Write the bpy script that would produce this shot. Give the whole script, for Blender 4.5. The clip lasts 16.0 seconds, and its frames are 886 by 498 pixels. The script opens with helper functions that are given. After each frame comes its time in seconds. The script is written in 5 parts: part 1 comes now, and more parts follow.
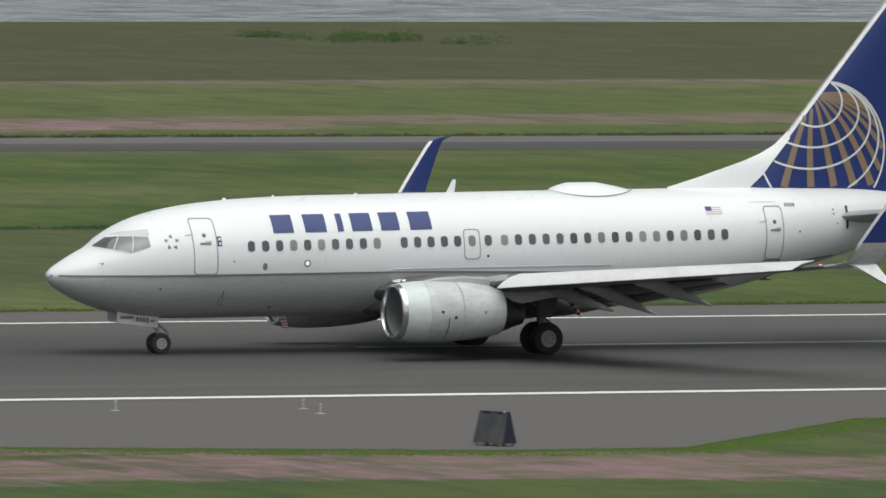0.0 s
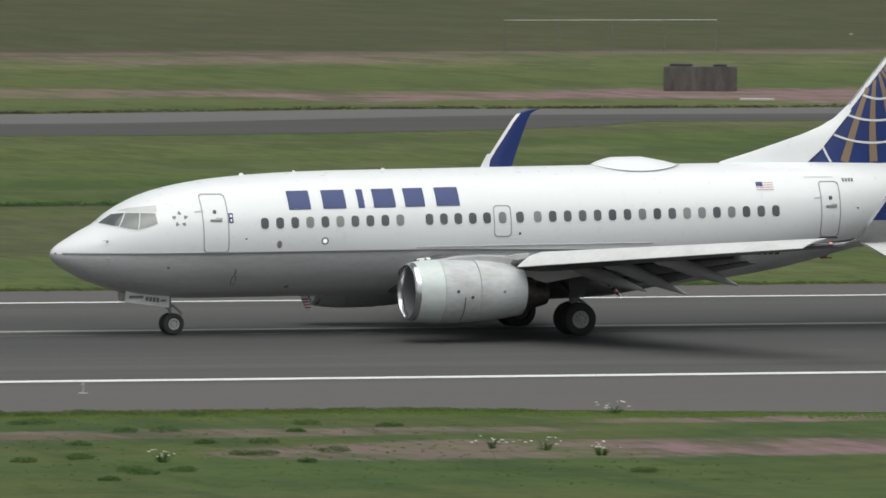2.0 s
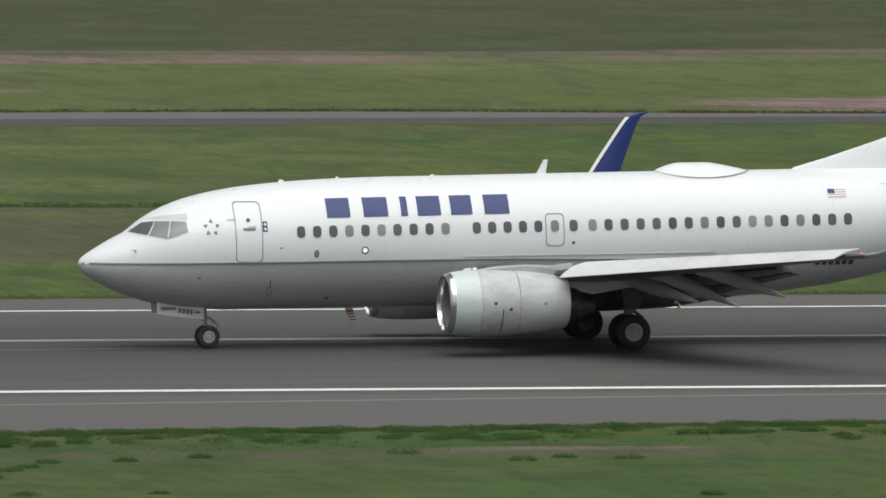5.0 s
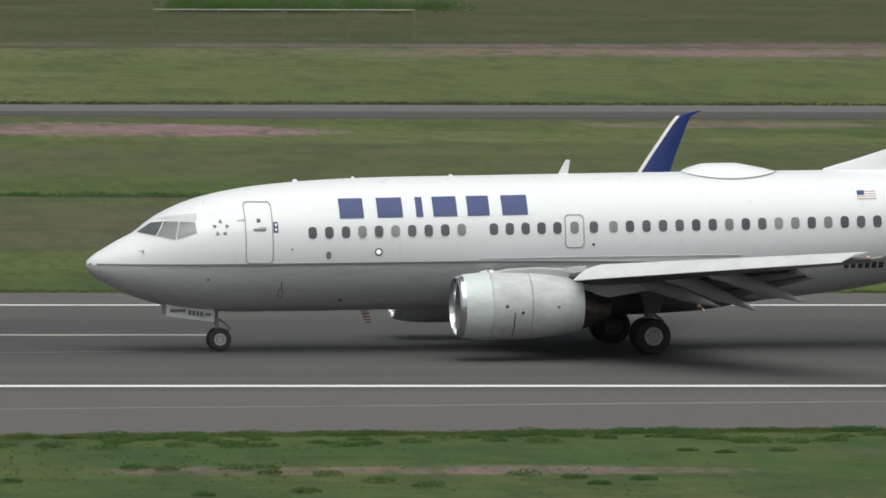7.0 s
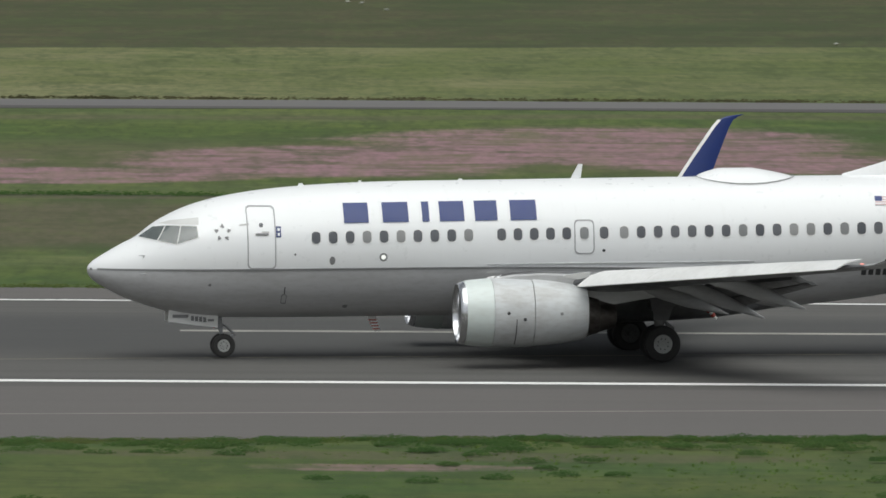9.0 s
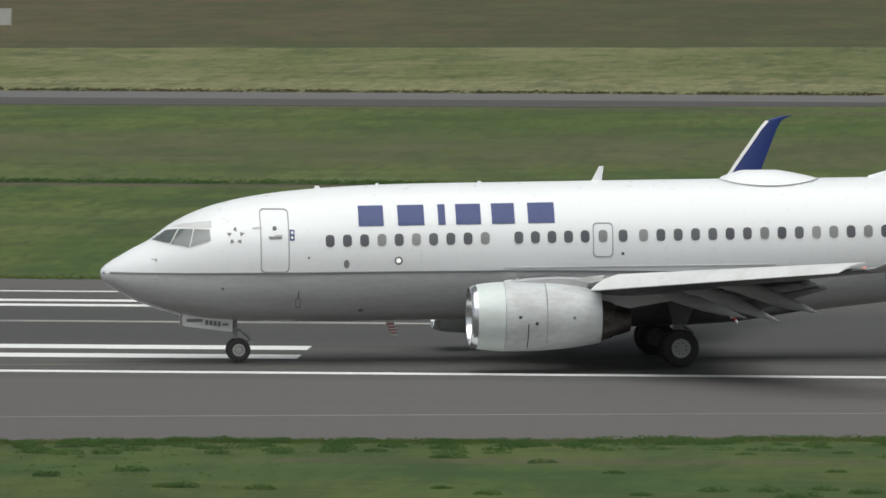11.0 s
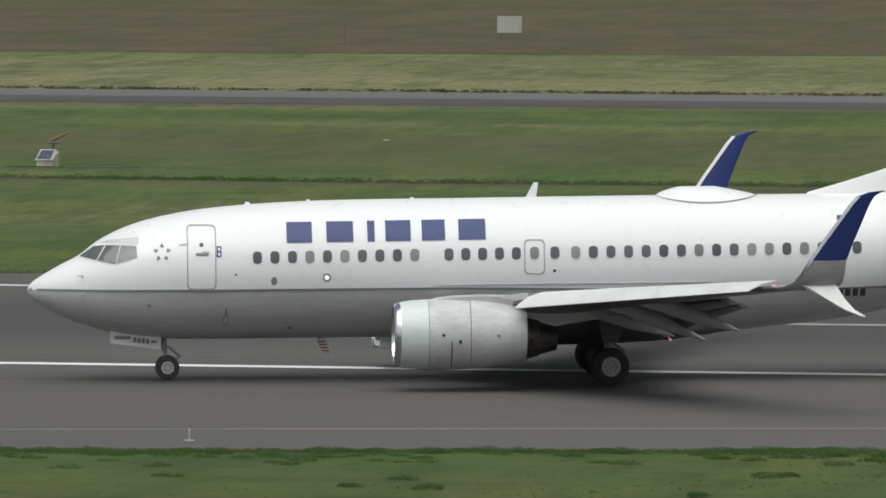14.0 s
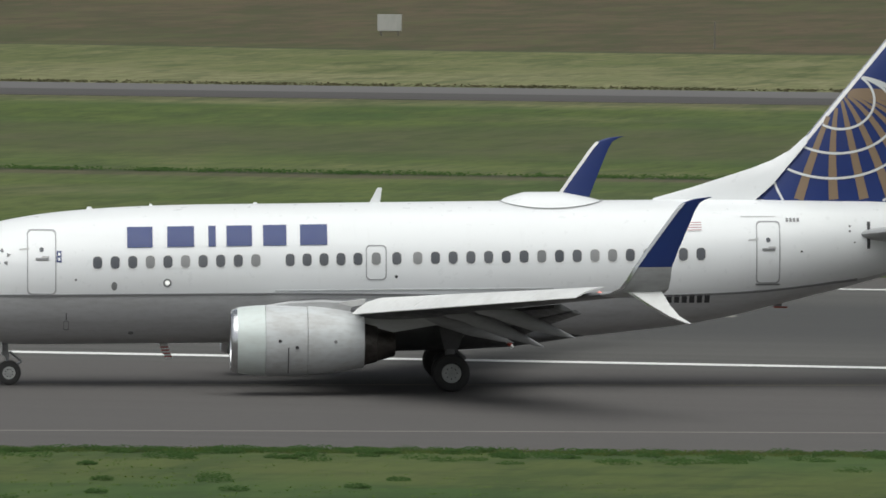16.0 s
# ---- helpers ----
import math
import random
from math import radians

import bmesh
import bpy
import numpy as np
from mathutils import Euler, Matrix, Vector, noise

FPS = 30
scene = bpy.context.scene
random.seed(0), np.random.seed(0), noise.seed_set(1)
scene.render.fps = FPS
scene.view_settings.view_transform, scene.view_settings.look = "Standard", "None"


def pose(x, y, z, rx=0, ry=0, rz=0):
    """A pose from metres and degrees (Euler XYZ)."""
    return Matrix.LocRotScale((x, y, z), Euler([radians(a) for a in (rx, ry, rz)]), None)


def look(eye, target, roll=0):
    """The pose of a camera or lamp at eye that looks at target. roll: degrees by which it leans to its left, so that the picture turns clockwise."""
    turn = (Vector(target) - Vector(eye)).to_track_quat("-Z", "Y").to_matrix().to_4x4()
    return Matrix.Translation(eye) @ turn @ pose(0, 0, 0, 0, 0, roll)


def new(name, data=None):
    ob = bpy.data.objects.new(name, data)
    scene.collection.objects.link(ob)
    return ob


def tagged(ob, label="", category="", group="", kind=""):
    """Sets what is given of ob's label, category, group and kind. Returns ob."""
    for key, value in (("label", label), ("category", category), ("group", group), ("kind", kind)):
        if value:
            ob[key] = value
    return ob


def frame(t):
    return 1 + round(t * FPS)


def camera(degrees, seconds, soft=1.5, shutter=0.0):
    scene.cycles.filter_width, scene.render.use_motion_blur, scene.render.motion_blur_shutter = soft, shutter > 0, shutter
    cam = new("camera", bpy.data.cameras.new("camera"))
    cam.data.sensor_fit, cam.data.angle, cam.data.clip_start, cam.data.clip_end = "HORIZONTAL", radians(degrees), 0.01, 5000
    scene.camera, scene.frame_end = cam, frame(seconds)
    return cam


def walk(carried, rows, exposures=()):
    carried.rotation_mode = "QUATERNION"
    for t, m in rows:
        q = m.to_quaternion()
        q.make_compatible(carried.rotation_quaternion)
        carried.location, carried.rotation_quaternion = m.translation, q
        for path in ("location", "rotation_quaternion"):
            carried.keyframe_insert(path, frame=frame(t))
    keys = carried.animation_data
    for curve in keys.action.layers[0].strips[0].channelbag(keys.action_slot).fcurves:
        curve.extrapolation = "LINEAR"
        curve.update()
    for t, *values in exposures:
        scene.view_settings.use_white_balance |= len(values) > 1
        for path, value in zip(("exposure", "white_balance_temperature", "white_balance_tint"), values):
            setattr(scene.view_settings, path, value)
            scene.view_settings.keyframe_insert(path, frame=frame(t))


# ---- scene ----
# ---- camera: a fixed stand, panning after the aircraft (time, pan, tilt, roll in degrees) ----
CAMERA_ROWS = [
    (0.0, 24.727, -2.439, 0.671), (0.5, 23.299, -2.489, 0.590), (1.0, 21.926, -2.555, 0.574), (1.5, 20.596, -2.605, 0.569),
    (2.0, 19.221, -2.635, 0.450), (2.5, 17.804, -2.647, 0.373), (3.0, 16.402, -2.655, 0.322), (3.5, 15.027, -2.668, 0.502),
    (4.0, 13.695, -2.679, 0.388), (6.5, 7.117, -2.754, 0.315), (7.0, 5.822, -2.761, 0.307), (7.5, 4.542, -2.770, 0.315),
    (8.0, 3.304, -2.775, 0.237), (8.5, 2.068, -2.776, 0.241), (9.0, 0.806, -2.790, 0.349), (9.5, -0.429, -2.800, 0.338),
    (12.0, -6.255, -2.815, 0.214), (12.5, -7.314, -2.808, 0.252), (13.0, -8.339, -2.798, 0.134), (13.5, -9.342, -2.795, 0.087),
    (14.0, -10.312, -2.793, 0.138), (14.5, -11.222, -2.797, 0.179), (15.0, -12.107, -2.796, 0.155), (15.5, -12.972, -2.795, 0.195),
    (16.0, -13.779, -2.789, 0.234),
]
PLANE_ROWS = [
    (0.0, 183.91, -2.38, -0.00), (0.5, 172.83, -2.38, -0.00), (1.0, 161.99, -2.38, -0.00), (1.5, 151.37, -2.38, -0.00),
    (2.0, 140.95, -2.38, -0.00), (2.5, 130.72, -2.38, -0.00), (3.0, 120.65, -2.38, 0.02), (3.5, 110.75, -2.45, 0.79),
    (4.0, 101.00, -2.65, 1.55), (4.5, 91.39, -2.97, 2.28), (5.0, 81.93, -3.40, 2.99), (5.5, 72.61, -3.95, 3.67),
    (6.0, 63.43, -4.59, 4.33), (6.5, 54.39, -5.32, 4.97), (7.0, 45.49, -6.15, 5.60), (7.5, 36.74, -7.05, 6.21),
    (8.0, 28.14, -8.03, 6.81), (8.5, 19.69, -9.08, 7.40), (9.0, 11.40, -10.20, 7.99), (9.5, 3.26, -11.39, 8.57),
    (10.0, -4.72, -12.63, 9.16), (10.5, -12.54, -13.94, 9.75), (11.0, -20.20, -15.29, 10.35), (11.5, -27.71, -16.71, 10.96),
    (12.0, -35.05, -18.17, 11.57), (12.5, -42.25, -19.68, 12.20), (13.0, -49.31, -21.25, 12.83), (13.5, -56.23, -22.87, 13.46),
    (14.0, -63.03, -24.53, 14.09), (14.5, -69.73, -26.25, 14.71), (15.0, -76.34, -28.03, 15.31), (15.5, -82.89, -29.85, 15.89),
    (16.0, -89.40, -31.74, 16.42),
]

EYE = Vector((0.0, -396.71, 21.85))
CROWN = 0.013


def aim(pan, tilt, roll):
    p, q = radians(pan), radians(tilt)
    return look(EYE, EYE + 400 * Vector((math.sin(p) * math.cos(q), math.cos(p) * math.cos(q), math.sin(q))), roll)


cam = camera(3.888, 16.0, soft=1.6, shutter=0.12)
walk(cam, [(t, aim(a, b, r)) for t, a, b, r in CAMERA_ROWS], exposures=[(0.0, 0.09, 6320, 6), (16.0, 0.07, 6320, 6)])

# ---- light: bright overcast ----
world = bpy.data.worlds.new("overcast")
scene.world = world
world.use_nodes = True
wn, wl = world.node_tree.nodes, world.node_tree.links
wn.clear()
sky = wn.new("ShaderNodeTexSky")
sky.sky_type, sky.sun_disc = "NISHITA", False
sky.sun_elevation, sky.sun_rotation = radians(58), radians(200)
sky.air_density, sky.dust_density, sky.ozone_density = 1.0, 4.0, 1.0
grey = wn.new("ShaderNodeHueSaturation")
grey.inputs["Saturation"].default_value = 0.22
wbg, wout = wn.new("ShaderNodeBackground"), wn.new("ShaderNodeOutputWorld")
wbg.inputs["Strength"].default_value = 0.082
wl.new(sky.outputs[0], grey.inputs["Color"])
wl.new(grey.outputs[0], wbg.inputs["Color"])
wl.new(wbg.outputs[0], wout.inputs["Surface"])
sun_data = bpy.data.lights.new("sun", "SUN")
sun_data.energy, sun_data.angle, sun_data.color = 1.95, radians(76), (1.0, 0.97, 0.92)
sun = new("sun", sun_data)
sun.matrix_world = look((50, -90, 330), (20, 0, 0))


# ---- materials ----
class Mat:
    """A small helper round a node material."""

    def __init__(self, name, rough=0.5, metal=0.0):
        self.m = bpy.data.materials.new(name)
        self.m.use_nodes = True
        self.n, self.l = self.m.node_tree.nodes, self.m.node_tree.links
        self.b = self.n["Principled BSDF"]
        self.b.inputs["Roughness"].default_value = rough
        self.b.inputs["Metallic"].default_value = metal
        self.co = self.n.new("ShaderNodeTexCoord").outputs["Object"]

    def put(self, socket, value):
        if hasattr(value, "is_output"):
            self.l.new(value, socket)
        elif isinstance(value, (tuple, list)) and len(value) == 3 and socket.type == "RGBA":
            socket.default_value = (*value, 1)
        else:
            socket.default_value = value

    def noise(self, scale, stretch=(1, 1, 1), detail=4, rough=0.55):
        mp = self.n.new("ShaderNodeMapping")
        mp.inputs["Scale"].default_value = stretch
        self.l.new(self.co, mp.inputs["Vector"])
        t = self.n.new("ShaderNodeTexNoise")
        t.inputs["Scale"].default_value, t.inputs["Detail"].default_value = scale, detail
        t.inputs["Roughness"].default_value = rough
        self.l.new(mp.outputs[0], t.inputs["Vector"])
        return t.outputs["Fac"]

    def ramp(self, value, lo, hi, a=0.0, b=1.0):
        r = self.n.new("ShaderNodeMapRange")
        r.interpolation_type = "SMOOTHSTEP"
        self.put(r.inputs[0], value)
        for i, v in enumerate((lo, hi, a, b)):
            r.inputs[i + 1].default_value = v
        return r.outputs[0]

    def math(self, op, a, b=0.0):
        r = self.n.new("ShaderNodeMath")
        r.operation = op
        self.put(r.inputs[0], a)
        self.put(r.inputs[1], b)
        return r.outputs[0]

    def mix(self, fac, a, b):
        r = self.n.new("ShaderNodeMix")
        r.data_type = "RGBA"
        self.put(r.inputs[0], fac)
        self.put(r.inputs[6], a)
        self.put(r.inputs[7], b)
        return r.outputs[2]

    def color(self, value):
        self.put(self.b.inputs["Base Color"], value)
        return self

    def bump(self, value, dist, strength=1.0):
        r = self.n.new("ShaderNodeBump")
        r.inputs["Strength"].default_value, r.inputs["Distance"].default_value = strength, dist
        self.put(r.inputs["Height"], value)
        self.l.new(r.outputs[0], self.b.inputs["Normal"])
        return self

    def xyz(self):
        s = self.n.new("ShaderNodeSeparateXYZ")
        self.l.new(self.co, s.inputs[0])
        return s.outputs

    def rnd(self):
        return self.n.new("ShaderNodeObjectInfo").outputs["Random"]

    def island(self):
        return self.n.new("ShaderNodeNewGeometry").outputs["Random Per Island"]


def paint(name, base, dirt, rough=0.35, amount=0.5, streak=(0.25, 1, 1.6), speck=0.45):
    k = Mat(name, rough)
    grime = k.math("MULTIPLY", k.ramp(k.noise(1.3, streak, 6, 0.65), 0.42, 0.8), amount)
    fine = k.math("MULTIPLY", k.ramp(k.noise(9, (0.4, 1, 1), 5), 0.4, 0.75), amount * speck)
    k.color(k.mix(fine, k.mix(grime, base, dirt), dirt))
    k.put(k.b.inputs["Roughness"], k.ramp(k.noise(4, (1, 1, 1), 4), 0.3, 0.7, rough - 0.08 * min(1, 2 * amount), rough + 0.12 * min(1, 2 * amount)))
    k.b.inputs["Coat Weight"].default_value = 0.25
    k.bump(k.noise(1.1, (1, 1, 1), 1), 0.004, 0.15)
    return k.m


k = Mat("white_fuselage_paint", 0.3)
X, Y, Z = k.xyz()
# Rear greys off: shading on the tapering tail put into the paint, with grime.
tail_shade_grime = k.math("MULTIPLY", k.ramp(k.math("ADD", X, k.math("MULTIPLY", k.noise(0.7, (0.5, 1, 1), 5, 0.6), 5.0)), 10.0, 16.5), 0.34)
film = k.math("MULTIPLY", k.ramp(k.noise(1.5, (0.22, 1, 1.2), 6, 0.65), 0.5, 0.8), 0.16)
runs = k.math("MULTIPLY", k.ramp(k.noise(2.6, (2.2, 0.6, 0.22), 5, 0.6), 0.56, 0.8), 0.12)
base = k.mix(film, (0.83, 0.84, 0.85), (0.70, 0.695, 0.67))
base = k.mix(runs, base, (0.60, 0.60, 0.58))
k.color(k.mix(tail_shade_grime, base, (0.46, 0.475, 0.46)))
k.put(k.b.inputs["Roughness"], k.ramp(k.noise(4, (1, 1, 1), 4), 0.3, 0.7, 0.27, 0.40))
k.b.inputs["Coat Weight"].default_value = 0.25
k.bump(k.noise(1.1, (1, 1, 1), 1), 0.004, 0.15)
WHITE = k.m
GREY = paint("grey_belly_paint", (0.52, 0.52, 0.53), (0.33, 0.325, 0.315), 0.36, 0.55)
# Darker than plain wing grey: shade under the wing is in this colour.
UNDERSIDE_SHADE = paint("grey_underside_shade_paint", (0.105, 0.107, 0.112), (0.06, 0.059, 0.058), 0.45, 0.7, (1.2, 0.4, 1))
FAIRING = paint("mid_grey_fairing_paint", (0.36, 0.363, 0.37), (0.21, 0.207, 0.20), 0.42, 0.6)
SLAT = paint("pale_slat_paint", (0.80, 0.80, 0.79), (0.56, 0.55, 0.53), 0.4, 0.5, (1.0, 0.5, 1))
NACELLE = paint("nacelle_grey_white_paint", (0.60, 0.62, 0.63), (0.34, 0.32, 0.30), 0.38, 0.65, (0.5, 1, 1))
NACELLE_FRONT = paint("nacelle_pale_green_white_paint", (0.66, 0.72, 0.70), (0.45, 0.45, 0.42), 0.36, 0.45)
BLUE = paint("deep_blue_paint", (0.012, 0.032, 0.165), (0.018, 0.036, 0.13), 0.42, 0.3)
GOLD = paint("dull_gold_paint", (0.27, 0.190, 0.120), (0.22, 0.16, 0.11), 0.4, 0.3)
LINE_GREY = paint("seam_grey_paint", (0.22, 0.22, 0.225), (0.14, 0.14, 0.14), 0.5, 0.4)
RED = paint("red_paint", (0.42, 0.07, 0.05), (0.25, 0.06, 0.05), 0.45, 0.4)
RIM = paint("pale_rim_paint", (0.46, 0.47, 0.455), (0.27, 0.26, 0.245), 0.5, 0.5)
FLAG_RED = paint("faded_flag_red", (0.50, 0.30, 0.31), (0.45, 0.30, 0.30), 0.4, 0.3)
STEEL = paint("gear_steel", (0.40, 0.41, 0.42), (0.14, 0.13, 0.12), 0.45, 0.7)
# Grey for the soft shading over the cockpit glass, painted on as a patch.
BROW_SHADE = paint("brow_shade_grey", (0.62, 0.62, 0.61), (0.46, 0.46, 0.45), 0.45, 0.5)
DOOR_LINE = paint("door_outline_grey", (0.36, 0.36, 0.37), (0.24, 0.24, 0.24), 0.5, 0.4)
SEAM = paint("faint_panel_seam", (0.50, 0.50, 0.50), (0.40, 0.40, 0.39), 0.5, 0.4)
# Dark gear paint: grime plus the shadow under the wing, held in colour.
GRIME_SHADE = paint("sooty_shaded_gear_paint", (0.10, 0.10, 0.105), (0.05, 0.048, 0.046), 0.55, 0.7)
DARK = paint("dark_cavity_paint", (0.045, 0.045, 0.05), (0.02, 0.02, 0.02), 0.6, 0.6)

k = Mat("polished_inlet_lip", 0.22, 1.0)
k.color(k.mix(k.noise(6, (1, 1, 1), 4), (0.72, 0.73, 0.75), (0.55, 0.55, 0.57)))
LIP = k.m
k = Mat("heat_stained_nozzle", 0.42, 0.85)
k.color(k.mix(k.ramp(k.noise(3, (0.6, 1, 1), 5), 0.35, 0.7), (0.17, 0.155, 0.145), (0.075, 0.066, 0.06)))
NOZZLE = k.m
k = Mat("tyre_rubber", 0.8)
k.color(k.mix(k.noise(14, (1, 1, 1), 5), (0.028, 0.028, 0.029), (0.056, 0.054, 0.051))).bump(k.noise(60), 0.002)
RUBBER = k.m
k = Mat("dark_cabin_glass", 0.12)
k.color(k.mix(k.rnd(), (0.085, 0.09, 0.102), (0.145, 0.148, 0.16)))
GLASS = k.m
k = Mat("pulled_window_shade", 0.35)
k.color(k.mix(k.rnd(), (0.20, 0.205, 0.21), (0.29, 0.29, 0.29)))
SHADE = k.m
k = Mat("cockpit_glass", 0.08)
k.color(k.mix(k.noise(2.2), (0.07, 0.085, 0.085), (0.15, 0.165, 0.16)))
k.b.inputs["Coat Weight"].default_value = 0.6
COCKPIT = k.m
k = Mat("navigation_light_red", 0.3)
k.color((0.7, 0.06, 0.03))
k.b.inputs["Emission Color"].default_value = (1, 0.45, 0.38, 1)
k.b.inputs["Emission Strength"].default_value = 0.9
NAVRED = k.m
k = Mat("wing_inspection_light", 0.2)
k.color((0.9, 0.9, 0.85))
k.b.inputs["Emission Color"].default_value = (1, 0.97, 0.9, 1)
k.b.inputs["Emission Strength"].default_value = 0.7
LIGHT = k.m


# ---- mesh helpers ----
def link(name, bm, materials, parent=None, label="", smooth=True):
    bmesh.ops.recalc_face_normals(bm, faces=bm.faces[:])
    me = bpy.data.meshes.new(name)
    if smooth:
        for f in bm.faces:
            f.smooth = True
        for e in bm.edges:
            if len(e.link_faces) == 2 and e.calc_face_angle(0) > radians(38):
                e.smooth = False
    bm.to_mesh(me)
    bm.free()
    for m in materials if isinstance(materials, (list, tuple)) else [materials]:
        me.materials.append(m)
    ob = new(name, me)
    if parent:
        ob.parent = parent
    return tagged(ob, label)


def part(name, bm, material, parent, label="", smooth=True):
    return link(name, bm, material, parent, label, smooth)


def add_faces(bm, verts, faces, mat=0):
    vs = [bm.verts.new(v) for v in verts]
    for f in faces:
        try:
            bm.faces.new([vs[i] for i in f]).material_index = mat
        except ValueError:
            pass
    return vs


def loft(bm, rings, close=True, caps=(True, True), mat=0):
    """Joins rings of equal length into a skin."""
    n = len(rings[0])
    vs = [[bm.verts.new(v) for v in r] for r in rings]
    for a, b in zip(vs, vs[1:]):
        for i in range(n if close else n - 1):
            j = (i + 1) % n
            bm.faces.new((a[i], a[j], b[j], b[i])).material_index = mat
    if caps[0]:
        bm.faces.new(vs[0][::-1]).material_index = mat
    if caps[1]:
        bm.faces.new(vs[-1]).material_index = mat
    return vs


def box(bm, lo, hi, bevel=0.0, m=None, mat=0):
    r = bmesh.ops.create_cube(bm, size=1.0)
    s = Matrix.LocRotScale([(a + b) / 2 for a, b in zip(lo, hi)], None, [b - a for a, b in zip(lo, hi)])
    bmesh.ops.transform(bm, matrix=(m or Matrix()) @ s, verts=r["verts"])
    fs = {f for v in r["verts"] for f in v.link_faces}
    for f in fs:
        f.material_index = mat
    if bevel:
        es = list({e for v in r["verts"] for e in v.link_edges})
        bmesh.ops.bevel(bm, geom=es, offset=bevel, segments=2, affect="EDGES")


def rod(bm, a, b, r1, r2=None, n=10, mat=0):
    a, b = Vector(a), Vector(b)
    d = b - a
    q = d.to_track_quat("Z", "Y").to_matrix()
    rings = []
    for p, r in ((a, r1), (b, r1 if r2 is None else r2)):
        rings.append([p + q @ Vector((r * math.cos(2 * math.pi * i / n), r * math.sin(2 * math.pi * i / n), 0)) for i in range(n)])
    loft(bm, rings, mat=mat)


def lathe(bm, profile, n=40, axis="x", centre=(0, 0, 0), squash=1.0, flat=0.0, close=False, mat=0):
    """Turns (along, radius) pairs round an axis. flat presses the underside in."""
    rings = []
    for s, r in profile:
        ring = []
        for i in range(n):
            a = 2 * math.pi * i / n
            u, v = r * math.cos(a), r * math.sin(a) * squash
            if v < 0:
                v *= 1 - flat
            ring.append(Vector(centre) + (Vector((s, u, v)) if axis == "x" else Vector((u, s, v)) if axis == "y" else Vector((u, v, s))))
        rings.append(ring)
    if close:
        rings.append(rings[0])
    loft(bm, rings, caps=(False, False), mat=mat)


def smooth_interp(xs, ys, x):
    """Monotone cubic through the given stations."""
    xs, ys = np.asarray(xs, float), np.asarray(ys, float)
    h, d = np.diff(xs), np.diff(ys) / np.diff(xs)
    m = np.concatenate([[d[0]], (d[:-1] + d[1:]) / 2, [d[-1]]])
    for i in range(len(d)):
        if d[i] == 0:
            m[i] = m[i + 1] = 0
    for i in range(1, len(d)):
        if d[i - 1] * d[i] < 0:
            m[i] = 0
    x = min(max(x, xs[0]), xs[-1])
    i = min(int(np.searchsorted(xs, x, "right")) - 1, len(h) - 1)
    t = (x - xs[i]) / h[i]
    return float((2 * t**3 - 3 * t**2 + 1) * ys[i] + (t**3 - 2 * t**2 + t) * h[i] * m[i] + (-2 * t**3 + 3 * t**2) * ys[i + 1] + (t**3 - t**2) * h[i] * m[i + 1])


# ---- ground, runway, water ----
def ground_z(y):
    return -CROWN * min(abs(y), 30)


def exit_edge(x):
    """Where the near pavement gives way to grass."""
    s = max(0.0, 110 - x)
    y = -36.3 - 0.040 * s - 0.00044 * s * s
    bay = max(0.0, min((x - 124) / 38, 1, (180 - x) / 12))
    return max(y - 13.0 * bay, -140) + 0.5 * noise.noise((x * 0.11, 3, 0)) + 0.25 * noise.noise((x * 0.7, 9, 0))


def taxi_line(x):
    s = 110 - x
    return -24.5 - 0.0402 * s - 0.000577 * s * s + min(1.5, 0.011 * max(0.0, s))


def lead_off_line(x):
    s = max(0.0, 110 - x)
    return -2.45 - 0.0102 * s - 0.000686 * s * s


k = Mat("grass_and_soil", 0.95)
k.b.inputs["Specular IOR Level"].default_value = 0.42
X, Y, Z = k.xyz()
broad = k.noise(0.035, (0.35, 1.0, 1), 5, 0.6)
mid = k.noise(0.22, (0.3, 0.42, 1), 5, 0.62)
fine = k.noise(2.3, (0.9, 0.11, 1), 5, 0.7)
tuft = k.math("ADD", k.math("MULTIPLY", k.noise(1.0, (0.7, 0.14, 1), 4, 0.65), 0.6), k.math("MULTIPLY", k.noise(0.33, (0.6, 0.18, 1), 4, 0.6), 0.4))
warp = k.math("ADD", k.math("MULTIPLY", k.math("SUBTRACT", mid, 0.5), 2.4), k.math("MULTIPLY", k.math("SUBTRACT", fine, 0.5), 0.8))


def zone(lo, hi, soft, wob=3.0):
    """A belt along the runway between two distances, with a ragged rim."""
    yy = k.math("ADD", Y, k.math("MULTIPLY", warp, wob))
    return k.math("MULTIPLY", k.ramp(yy, lo - soft, lo + soft), k.math("SUBTRACT", 1.0, k.ramp(yy, hi - soft, hi + soft)))


def patch(cx, cy, rx, ry, ragged=0.85):
    u = k.math("DIVIDE", k.math("SUBTRACT", X, cx), rx)
    v = k.math("DIVIDE", k.math("SUBTRACT", Y, cy), ry)
    d = k.math("SQRT", k.math("ADD", k.math("MULTIPLY", u, u), k.math("MULTIPLY", v, v)))
    return k.math("SUBTRACT", 1.0, k.ramp(k.math("ADD", d, k.math("MULTIPLY", warp, ragged)), 0.7, 1.1))


def union(items):
    out = items[0]
    for i in items[1:]:
        out = k.math("MAXIMUM", out, i)
    return out


streak = k.noise(0.9, (0.26, 0.13, 1), 5, 0.65)
swath = k.noise(0.20, (0.45, 0.26, 1), 5, 0.62)
green = k.mix(k.ramp(mid, 0.38, 0.62), (0.036, 0.076, 0.009), (0.078, 0.108, 0.016))
green = k.mix(k.math("MULTIPLY", k.ramp(swath, 0.54, 0.68), 0.6), green, (0.110, 0.104, 0.040))
